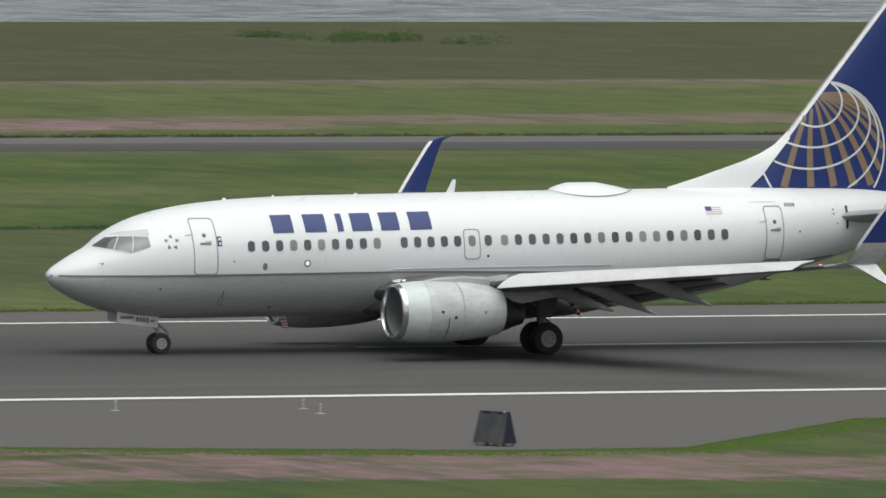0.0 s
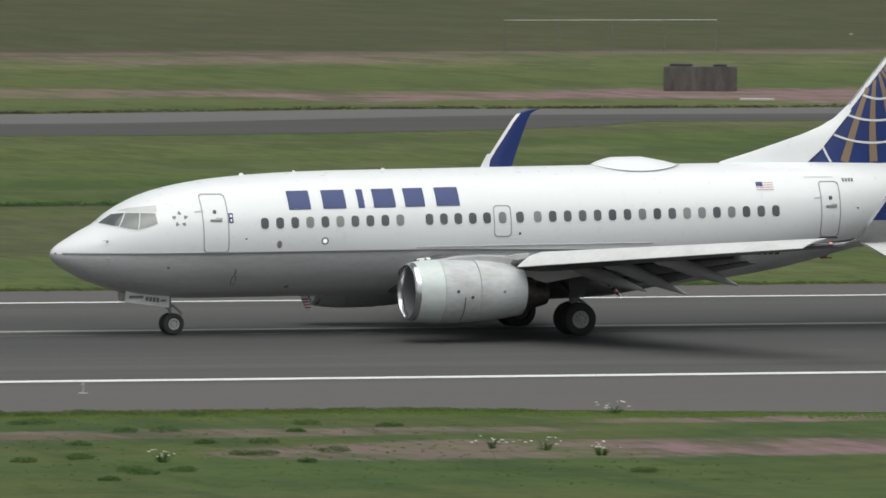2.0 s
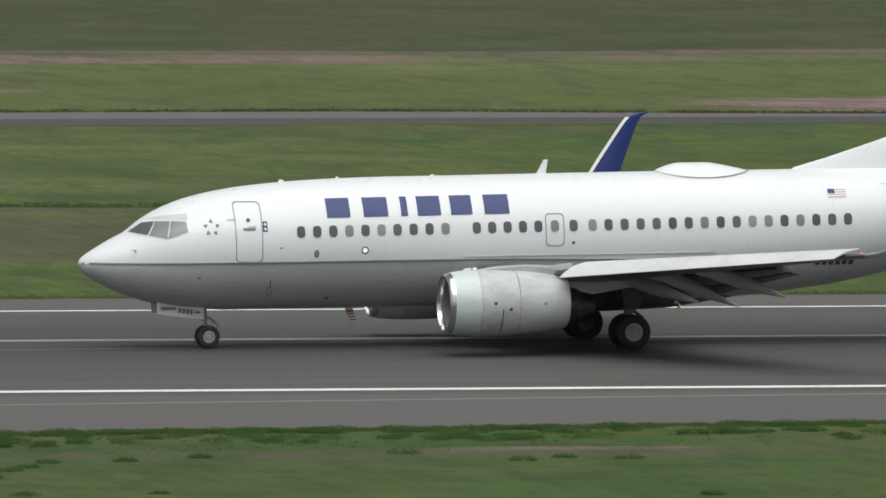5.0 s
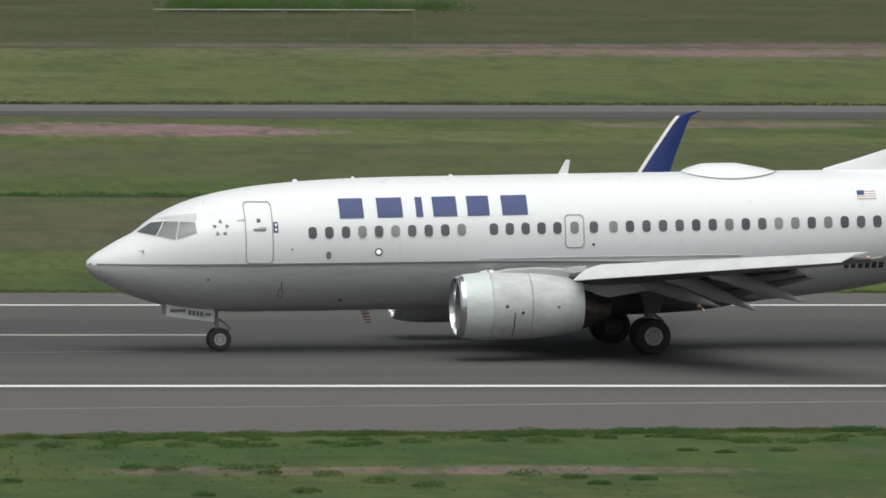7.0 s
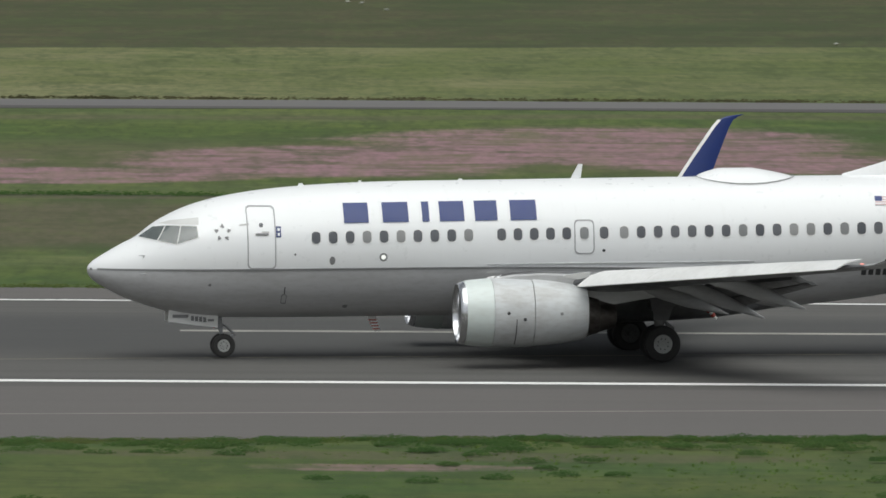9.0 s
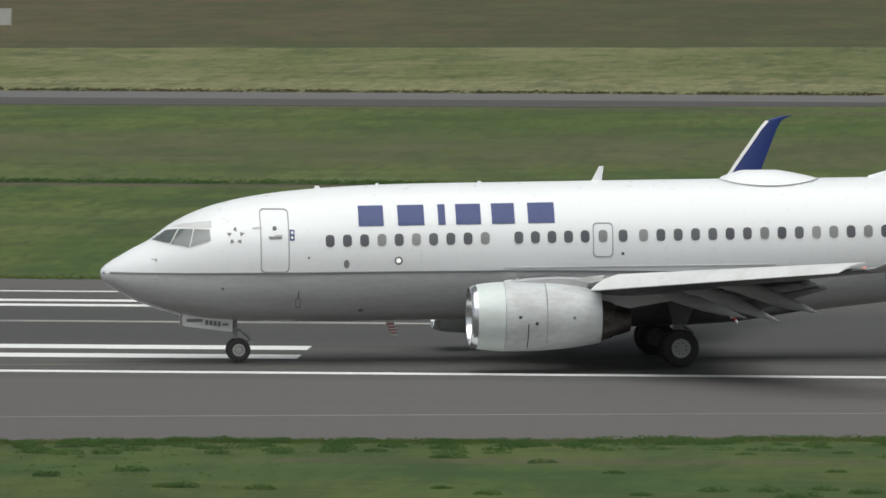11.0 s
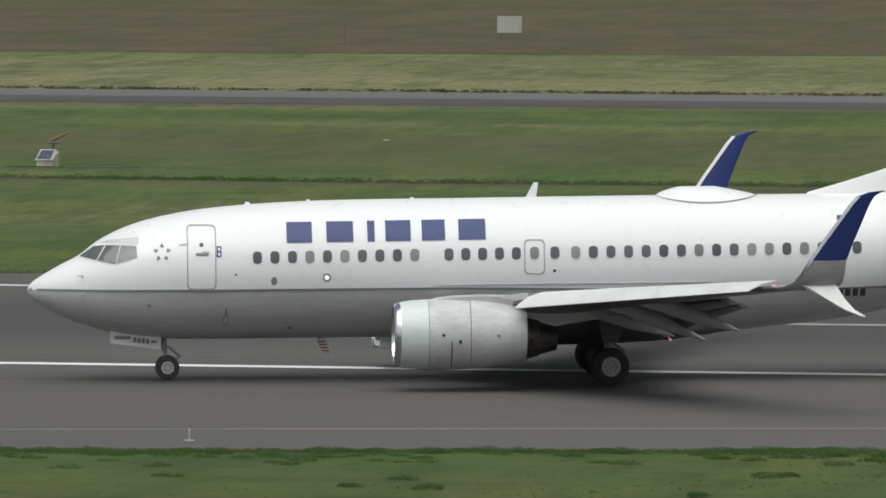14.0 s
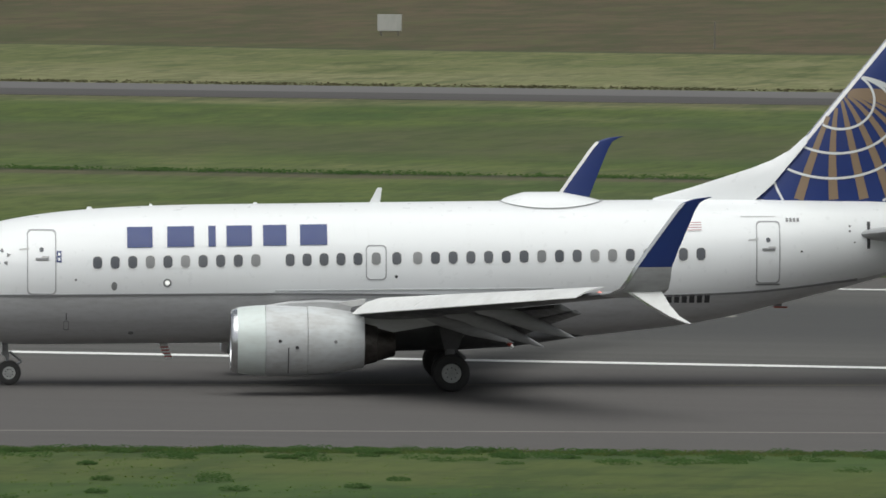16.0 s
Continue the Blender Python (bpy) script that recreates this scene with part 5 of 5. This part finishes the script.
def sign_board():
    """A wedge-shaped dark board standing on small feet at the pavement's rim."""
    ob = base_empty("distance_sign", 162.76, -47.1, ground_z(-46) + 0.02, -65, "dark grey wedge-shaped sign box on the pavement", "sign")
    ob.scale = (0.9, 0.9, 0.87)
    bm = bmesh.new()
    loft(bm, [[(-0.66, -0.34, 0.09), (0.66, -0.34, 0.09), (0.66, 0.34, 0.09), (-0.66, 0.34, 0.09)], [(-0.60, -0.06, 1.16), (0.60, -0.06, 1.16), (0.60, 0.06, 1.16), (-0.60, 0.06, 1.16)]])
    part("body", bm, NAVY, ob, smooth=False)
    for i in range(2):
        bm = bmesh.new()
        x0, x1 = -0.645 + i * 0.65, -0.005 + i * 0.65
        loft(bm, [[(x0, -0.345, 0.10), (x1, -0.345, 0.10), (x1, -0.325, 0.10), (x0, -0.325, 0.10)], [(x0 * 0.93, -0.085, 1.13), (x1 * 0.93, -0.085, 1.13), (x1 * 0.93, -0.065, 1.13), (x0 * 0.93, -0.065, 1.13)]])
        part("panel", bm, BOARD, ob, "dark grey flat panel", smooth=False)
    for i in range(2):
        bm = bmesh.new()
        box(bm, (-0.45 + i * 0.62, -0.10, 1.0), (-0.13 + i * 0.62, -0.06, 1.15), 0.01)
        part("cap", bm, NAVY, ob, smooth=False)
    bm = bmesh.new()
    box(bm, (0.42, -0.1, 1.08), (0.52, -0.02, 1.18), 0.02)
    part("lamp_housing", bm, BOARD_WHITE, ob, smooth=False)
    for i in range(4):
        for y in (-0.28, 0.28):
            bm = bmesh.new()
            rod(bm, (-0.54 + i * 0.36, y, -0.02), (-0.54 + i * 0.36, y, 0.1), 0.035)
            part("foot", bm, POLE_METAL, ob)


sign_board()


def culvert_block():
    ob = base_empty("concrete_vault", 229.6, 222.5, -0.42, -20, "stained concrete vault with dark lids on bare soil", "utility vault")
    bm = bmesh.new()
    box(bm, (-1.85, -1.1, 0), (1.85, 1.1, 1.25), 0.04)
    part("body", bm, CONCRETE, ob, smooth=False)
    for x in (-1.7, -1.38, -0.95, 0.35):
        bm = bmesh.new()
        box(bm, (x - 0.09, -1.17, 0), (x + 0.09, -1.08, 1.18), 0.02)
        part("pilaster", bm, CONCRETE, ob, smooth=False)
    for x0, x1 in ((-1.55, -0.4), (0.65, 1.35)):
        bm = bmesh.new()
        box(bm, (x0, -0.7, 1.25), (x1, 0.6, 1.36), 0.03)
        part("lid", bm, DARK, ob, smooth=False)
    slab = base_empty("concrete_slab", 227.4, 208.4, -0.40, -18, "pale flat concrete slab lying in the grass", "slab")
    bm = bmesh.new()
    box(bm, (-0.85, -0.5, -0.05), (0.85, 0.5, 0.10), 0.03)
    part("slab_top", bm, BOARD_WHITE, slab, smooth=False)


culvert_block()


def field_sign(x, y, z0, rz):
    """A plain pale board on two short posts."""
    ob = base_empty("field_board", x, y, ground_z(y) - 0.03, rz, "blank off-white rectangular board on short posts", "sign", "boards along the bank")
    bm = bmesh.new()
    box(bm, (-0.64, -0.03, z0), (0.64, 0.03, z0 + 0.88), 0.015)
    part("board", bm, BOARD_WHITE, ob, smooth=False)
    for s in (-0.45, 0.45):
        bm = bmesh.new()
        box(bm, (s - 0.04, 0.03, -0.1), (s + 0.04, 0.10, z0 + 0.8), 0.01)
        part("post", bm, POLE_METAL, ob, smooth=False)


SIGNS = ((275.5, 299.8, 0.30, -21), (173.9, 299.3, 0.30, -15), (-71.0, 282.8, 0.30, 7), (-118.8, 275.5, 0.30, 11), (-166.3, 269.4, 0.30, 14))
for x, y, z0, rz in SIGNS:
    field_sign(x, y, z0, rz)


def sensor_station():
    """A cabinet with a tilted solar panel, a mast and an arm."""
    ob = base_empty("sensor_station", -109.4, 115.8, -0.42, -16, "cream cabinet with a tilted solar panel and an arm", "weather sensor")
    ob.scale = (0.86, 0.86, 0.86)
    bm = bmesh.new()
    loft(bm, [[(-0.42, -0.3, 0), (0.42, -0.3, 0), (0.42, 0.3, 0), (-0.42, 0.3, 0)], [(-0.42, -0.3, 0.32), (0.42, -0.3, 0.32), (0.42, 0.3, 0.70), (-0.42, 0.3, 0.70)]])
    part("cabinet", bm, CREAM, ob, smooth=False)
    m = Matrix.Translation((-0.04, -0.05, 0.53)) @ pose(0, 0, 0, 40, 0, 0)
    bm = bmesh.new()
    box(bm, (-0.44, -0.38, -0.02), (0.40, 0.38, 0.025), 0.01, m)
    panel = part("solar_panel", bm, BOARD_WHITE, ob, "white-framed solar panel", smooth=False)
    for i in range(3):
        for j in range(2):
            bm = bmesh.new()
            box(bm, (-0.37 + i * 0.235, -0.32 + j * 0.32, 0.022), (-0.145 + i * 0.235, -0.01 + j * 0.32, 0.032), 0, m)
            part("cell", bm, SOLAR, panel, smooth=False)
    bm = bmesh.new()
    rod(bm, (0.12, 0.32, 0.4), (0.12, 0.32, 1.14), 0.045)
    part("mast", bm, DARK, ob)
    bm = bmesh.new()
    rod(bm, (-0.10, 0.32, 1.10), (0.40, 0.32, 1.10), 0.06, 0.05)
    part("bracket", bm, POLE_METAL, ob)
    bm = bmesh.new()
    rod(bm, (0.0, 0.32, 1.18), (0.92, 0.32, 1.58), 0.07, 0.045)
    part("arm", bm, RUST, ob, "rusty red-brown arm")


sensor_station()
ob = base_empty("ground_conduit", -108.0, 114.6, -0.40, 2, "thin dark conduit lying in the grass", "conduit")
bm = bmesh.new()
rod(bm, (-2.9, 0, 0.03), (2.7, 0, 0.03), 0.026, n=6)
part("pipe", bm, DARK, ob)


def edge_lamp(x, y):
    ob = base_empty("runway_light", x, y, ground_z(y) + 0.01, 0, "small pale runway edge light on a stem", "runway light", "runway lights")
    ob.scale = (0.78, 0.78, 0.78)
    bm = bmesh.new()
    lathe(bm, [(0.0, 0.19), (0.025, 0.18), (0.035, 0.025), (0.30, 0.02)], 12, "z")
    part("stem", bm, BOARD_WHITE, ob)
    bm = bmesh.new()
    lathe(bm, [(0.30, 0.03), (0.33, 0.045), (0.38, 0.04), (0.41, 0.02), (0.42, 0.002)], 12, "z")
    part("globe", bm, CREAM, ob)


for x, y in ((158.8, -27.9), (165.0, -28.2), (164.6, -30.4), (101.1, -23.4), (100.0, -26.4), (117.4, -27.6), (-69.3, -53.8), (21.1, -35.7)):
    edge_lamp(x, y)


def marker_post(x, y, h, mat, label):
    ob = base_empty("marker_post", x, y, ground_z(y) - 0.08, 0, label, "post", "field posts")
    bm = bmesh.new()
    rod(bm, (0, 0, 0), (0, 0, h), 0.045, 0.035, 8)
    part("pole", bm, mat, ob)
    bm = bmesh.new()
    rod(bm, (0, 0, h), (0, 0, h + 0.04), 0.06, 0.03, 8)
    part("cap", bm, mat, ob)


for x, y, h in ((138.2, 193.4, 1.0), (141.8, 192.2, 1.1), (-89.8, 258.5, 1.9), (-93.5, 258.5, 1.4), (-79.6, 258.0, 1.9), (-125.0, 262.0, 1.5), (-119.0, 264.0, 1.5), (-146.0, 257, 1.4)):
    marker_post(x, y, h, POLE_METAL, "thin weathered metal post in the grass")
ob = base_empty("red_marker", -80.3, 260.4, -0.42, 0, "small red marker on the grass", "marker")
bm = bmesh.new()
lathe(bm, [(0, 0.15), (0.13, 0.13), (0.22, 0.07), (0.25, 0.01)], 12, "z")
part("cone", bm, RED, ob)
bm = bmesh.new()
box(bm, (-0.28, -0.28, -0.04), (0.28, 0.28, 0.02), 0.02)
part("foot", bm, RED, ob)
ob = base_empty("cable_duct", 90.3, -38.4, ground_z(-38) + 0.0, 10, "dark flat duct cover at the rim of the grass", "duct cover")
bm = bmesh.new()
box(bm, (-0.5, -0.2, 0), (0.55, 0.2, 0.12), 0.03)
part("cover", bm, DARK, ob, smooth=False)
bm = bmesh.new()
rod(bm, (-0.42, 0, 0.1), (-0.5, 0, 0.28), 0.05)
part("pipe", bm, DARK, ob)


# ---- grass, weeds and flowers ----
def blade_material(name, a, b, c):
    """Thin leaves: lit on both faces, with light passing through."""
    k = Mat(name, 0.85)
    k.b.inputs["Specular IOR Level"].default_value = 0.15
    isl = k.island()
    col = k.mix(k.ramp(k.noise(0.12, (0.4, 1, 1), 4), 0.35, 0.65), k.mix(isl, a, b), k.mix(isl, b, c))
    k.color(col)
    thin = k.n.new("ShaderNodeBsdfTranslucent")
    k.put(thin.inputs["Color"], col)
    both = k.n.new("ShaderNodeMixShader")
    both.inputs[0].default_value = 0.45
    k.l.new(k.b.outputs[0], both.inputs[1])
    k.l.new(thin.outputs[0], both.inputs[2])
    k.l.new(both.outputs[0], k.n["Material Output"].inputs["Surface"])
    return k.m


LUSH = blade_material("lush_grass_blades", (0.085, 0.165, 0.028), (0.120, 0.200, 0.040), (0.165, 0.205, 0.060))
MEADOW = blade_material("meadow_grass_blades", (0.052, 0.098, 0.020), (0.085, 0.122, 0.030), (0.118, 0.130, 0.050))
STRAW = blade_material("dry_grass_blades", (0.095, 0.110, 0.042), (0.145, 0.150, 0.068), (0.185, 0.175, 0.090))
SCRUB = blade_material("brown_scrub_blades", (0.052, 0.052, 0.024), (0.075, 0.069, 0.036), (0.100, 0.086, 0.048))
WEED = blade_material("dark_weed_leaves", (0.046, 0.098, 0.026), (0.060, 0.116, 0.032), (0.078, 0.128, 0.036))
k = Mat("white_petals", 0.7)
k.color(k.mix(k.island(), (0.62, 0.62, 0.52), (0.75, 0.74, 0.62)))
PETAL = k.m


def scatter(name, spots, blades, height, width, lean, mat, label, category, seed):
    """Many small tufts of tapered blades as one sheet of growth."""
    rng = np.random.default_rng(seed)
    n = len(spots)
    s = np.repeat(np.asarray(spots), blades, axis=0)
    m = len(s)
    a = rng.uniform(0, 2 * np.pi, m)
    h = height * rng.uniform(0.45, 1.1, m) * np.repeat(rng.uniform(0.6, 1.25, n), blades)
    off = np.stack([np.cos(a), np.sin(a)], 1)
    root = s[:, :2] + off * rng.uniform(0, 0.5 * lean, m)[:, None]
    z = s[:, 2]
    side = np.stack([-off[:, 1], off[:, 0]], 1) * (width * rng.uniform(0.5, 1.2, m))[:, None]
    tip = root + off * (lean * rng.uniform(0.2, 1.2, m))[:, None]
    mid = root * 0.6 + tip * 0.4
    v = np.empty((m, 5, 3))
    v[:, 0, :2], v[:, 1, :2], v[:, 2, :2], v[:, 3, :2], v[:, 4, :2] = root - side, root + side, mid + side * 0.8, mid - side * 0.8, tip
    v[:, 0, 2] = v[:, 1, 2] = z - 0.05
    v[:, 2, 2] = v[:, 3, 2] = z + h * 0.62
    v[:, 4, 2] = z + h
    f = np.arange(m)[:, None] * 5
    quads = (f + np.array([0, 1, 2, 3])).tolist()
    tris = (f + np.array([3, 2, 4])).tolist()
    me = bpy.data.meshes.new(name)
    me.from_pydata(v.reshape(-1, 3).tolist(), [], quads + tris)
    me.materials.append(mat)
    return tagged(new(name, me), label, category, kind="stuff")


def spots_in(n, seed, x0, x1, fy, clump=0.0, keep=None):
    rng = np.random.default_rng(seed)
    out = []
    while len(out) < n:
        x, u = rng.uniform(x0, x1), rng.uniform(0, 1)
        y = fy(x, u)
        if clump and noise.noise((x * 0.10, y * 0.22, seed)) + 0.4 * noise.noise((x * 0.5, y * 0.8, seed)) < clump:
            continue
        out.append((x, y, ground_z(y) - 0.03 + (0.10 * noise.noise((x * 0.03, y * 0.04, 0)) if y > 34 and not 160 < y < 204 else 0)))
    return out


near_y = lambda x, u: exit_edge(x) - 0.2 - 34 * u ** 1.2
def clumps(name, spots, leaves, radius, height, leaf, mat, label, category, seed):
    """Low rounded plants of many small leaves."""
    rng = np.random.default_rng(seed)
    n = len(spots)
    size = rng.uniform(0.7, 1.3, n)
    s = np.repeat(np.asarray(spots), leaves, axis=0)
    k = np.repeat(size, leaves)
    m = len(s)
    a, r, u = rng.uniform(0, 2 * np.pi, m), np.sqrt(rng.uniform(0, 1, m)), rng.uniform(0.1, 1, m)
    c = s.copy()
    c[:, 0] += np.cos(a) * r * radius * k * 1.3
    c[:, 1] += np.sin(a) * r * radius * k
    c[:, 2] += height * k * u * np.sqrt(np.maximum(0, 1 - r * r * 0.85))
    d = rng.normal(0, 1, (m, 3)) * (1, 1, 0.35)
    d /= np.linalg.norm(d, axis=1)[:, None]
    up = np.array((0, -0.45, 1.0)) + rng.normal(0, 0.22, (m, 3))
    d -= up * (np.sum(d * up, axis=1) / np.sum(up * up, axis=1))[:, None]
    d /= np.linalg.norm(d, axis=1)[:, None]
    e = np.cross(d, up)
    e /= np.linalg.norm(e, axis=1)[:, None]
    l = (leaf * rng.uniform(0.6, 1.3, m))[:, None]
    v = np.stack([c - d * l, c + e * l * 0.45, c + d * l, c - e * l * 0.45], 1)
    me = bpy.data.meshes.new(name)
    me.from_pydata(v.reshape(-1, 3).tolist(), [], (np.arange(m)[:, None] * 4 + np.arange(4)).tolist())
    me.materials.append(mat)
    return tagged(new(name, me), label, category, kind="stuff")


clumps("rim_weeds", spots_in(950, 21, -110, 112, lambda x, u: exit_edge(x) - 0.2 - 5.5 * u * u, 0.0), 170, 0.34, 0.15, 0.04, WEED, "soft dark green weeds along the pavement rim", "weeds", 21)
clumps("rim_herbs", spots_in(4400, 22, -110, 128, lambda x, u: exit_edge(x) + 0.15 - 1.5 * u * u), 26, 0.34, 0.09, 0.04, MEADOW, "low green herbs along the pavement rim", "weeds", 22)
clumps("rim_straw", spots_in(2600, 23, 112, 196, lambda x, u: exit_edge(x) + 0.25 - 3.0 * u * u), 13, 0.5, 0.045, 0.05, LUSH, "low yellowing grass along the pavement rim", "grass", 23)
clumps("near_weeds", spots_in(300, 3, -110, 122, near_y, 0.10), 220, 0.30, 0.15, 0.04, WEED, "dark leafy weeds in the grass", "weeds", 3)
scatter("near_grass", spots_in(9000, 1, -105, 125, near_y), 5, 0.045, 0.012, 0.2, LUSH, "short green grass beside the pavement", "grass", 1)
clumps("verge_grass", spots_in(3600, 4, -140, 240, lambda x, u: 31.9 + 1.4 * u * u), 14, 0.40, 0.12, 0.07, MEADOW, "ragged grass along the far pavement rim", "grass", 4)
clumps("ditch_grass", spots_in(2600, 6, -160, 260, lambda x, u: 104.6 + 1.2 * u - 6 * max(0.0, min(1.0, (x - 55) / 45)) - (4 if -30 < x < 9 else 0)), 14, 0.5, 0.14, 0.08, WEED, "taller dark grass along a shallow ditch", "grass", 6)
clumps("road_rim_grass", spots_in(2600, 9, -200, 330, lambda x, u: 199.2 + 0.9 * u - 6.0 * max(0.0, 1 - ((x - 158) / 45) ** 2)), 12, 0.5, 0.13, 0.09, SCRUB, "dark ragged grass along the road", "grass", 9)
clumps("bank_shrubs", spots_in(22, 24, 338, 349, lambda x, u: 352 + 22 * u) + spots_in(70, 25, 60, 76, lambda x, u: 336 + 14 * u), 110, 0.9, 0.7, 0.10, WEED, "green shrubs on the river bank", "shrubs", 24)
flower_spots = [(x, min(y, exit_edge(x) - 0.7), ground_z(y) - 0.03) for x, y in ((106.0, -37.6), (106.6, -37.9), (109.2, -37.8), (92.0, -59.0), (96.0, -49.5), (130.0, -38.6), (121.0, -54.0), (122.2, -55.0), (123.0, -57.5), (110.0, -58.0), (49.2, -56.6), (49.7, -57.0), (50.2, -56.3))]
scatter("flower_stems", flower_spots, 18, 0.30, 0.025, 0.40, WEED, "green stems of flowering weeds", "weeds", 11)
def wire_fence(x0, x1, y):
    """A short run of posts with one pale top rail."""
    ob = base_empty("wire_fence", (x0 + x1) / 2, y, ground_z(y) - 0.08, 0, "thin weathered fence with a pale top rail", "fence", "fences on the bank")
    w = (x1 - x0) / 2
    bm = bmesh.new()
    rod(bm, (-w, 0, 1.82), (w, 0, 1.82), 0.028, n=6)
    part("rail", bm, BOARD_WHITE, ob)
    for i in range(5):
        bm = bmesh.new()
        rod(bm, (-w + i * w / 2, 0, 0), (-w + i * w / 2, 0, 1.86), 0.035, 0.03, 8)
        part("post", bm, POLE_METAL, ob)


wire_fence(54.2, 68.0, 285.6)
wire_fence(240.5, 253.0, 283.0)
rng = np.random.default_rng(12)
bm = bmesh.new()
for x, y, z in flower_spots:
    for i in range(12):
        c = Vector((x + rng.normal(0, 0.28), y + rng.normal(0, 0.22), z + rng.uniform(0.14, 0.36)))
        r = rng.uniform(0.025, 0.05)
        add_faces(bm, [c + Vector(d) * r for d in ((1, 0, 0), (-1, 0, 0), (0, 1, 0), (0, -1, 0), (0, 0, 0.7), (0, 0, -0.7))], [(0, 2, 4), (2, 1, 4), (1, 3, 4), (3, 0, 4), (2, 0, 5), (1, 2, 5), (3, 1, 5), (0, 3, 5)])
tagged(link("flower_heads", bm, PETAL, smooth=False), "small white flower heads over the grass", "flowers", kind="stuff")
STONES = ((176.2, 334.6), (165.4, 292.2), (172.0, 298.1), (188.5, 318.2), (181.6, 326.3), (223.9, 342.5), (4.9, 348.6), (5.7, 346.6), (7.0, 334.1), (29.8, 279.7), (-100.6, 142.6), (282.7, 387.1), (271.6, 310.7))
bm = bmesh.new()
for x, y in STONES:
    c = Vector((x, y, ground_z(y) + 0.02))
    for i in range(2):
        bmesh.ops.create_icosphere(bm, subdivisions=1, radius=1, matrix=Matrix.LocRotScale(c + Vector((i * 0.10, i * 0.06, 0.02)), Euler((0, 0, i)), (0.09, 0.07, 0.06)))
tagged(link("pale_stones", bm, BOARD_WHITE), "small pale stones scattered in the grass", "stones", kind="stuff")


# ---- what moves ----
def motions():
    walk(plane, [(t, pose(x, y, ground_z(y) + 0.01, 0, 0, h)) for t, x, y, h in PLANE_ROWS])
    ts = np.array([r[0] for r in PLANE_ROWS])
    px, py = np.array([r[1] for r in PLANE_ROWS]), np.array([r[2] for r in PLANE_ROWS])
    way = np.concatenate([[0], np.cumsum(np.hypot(np.diff(px), np.diff(py)))])
    for group, r in ((nose_wheels, NOSE_R), (main_wheels, MAIN_R)):
        rows, turn, last = [], 0.0, 0.0
        for i in range(481):
            s = float(np.interp(i / 30, ts, way))
            turn += min(math.degrees((s - last) / r), 84)
            last = s
            rows.append((i / 30, turn))
        for w in group:
            home = w.location.copy()
            walk(w, [(t, pose(home.x, home.y, home.z, 0, -a, 0)) for t, a in rows])


motions()
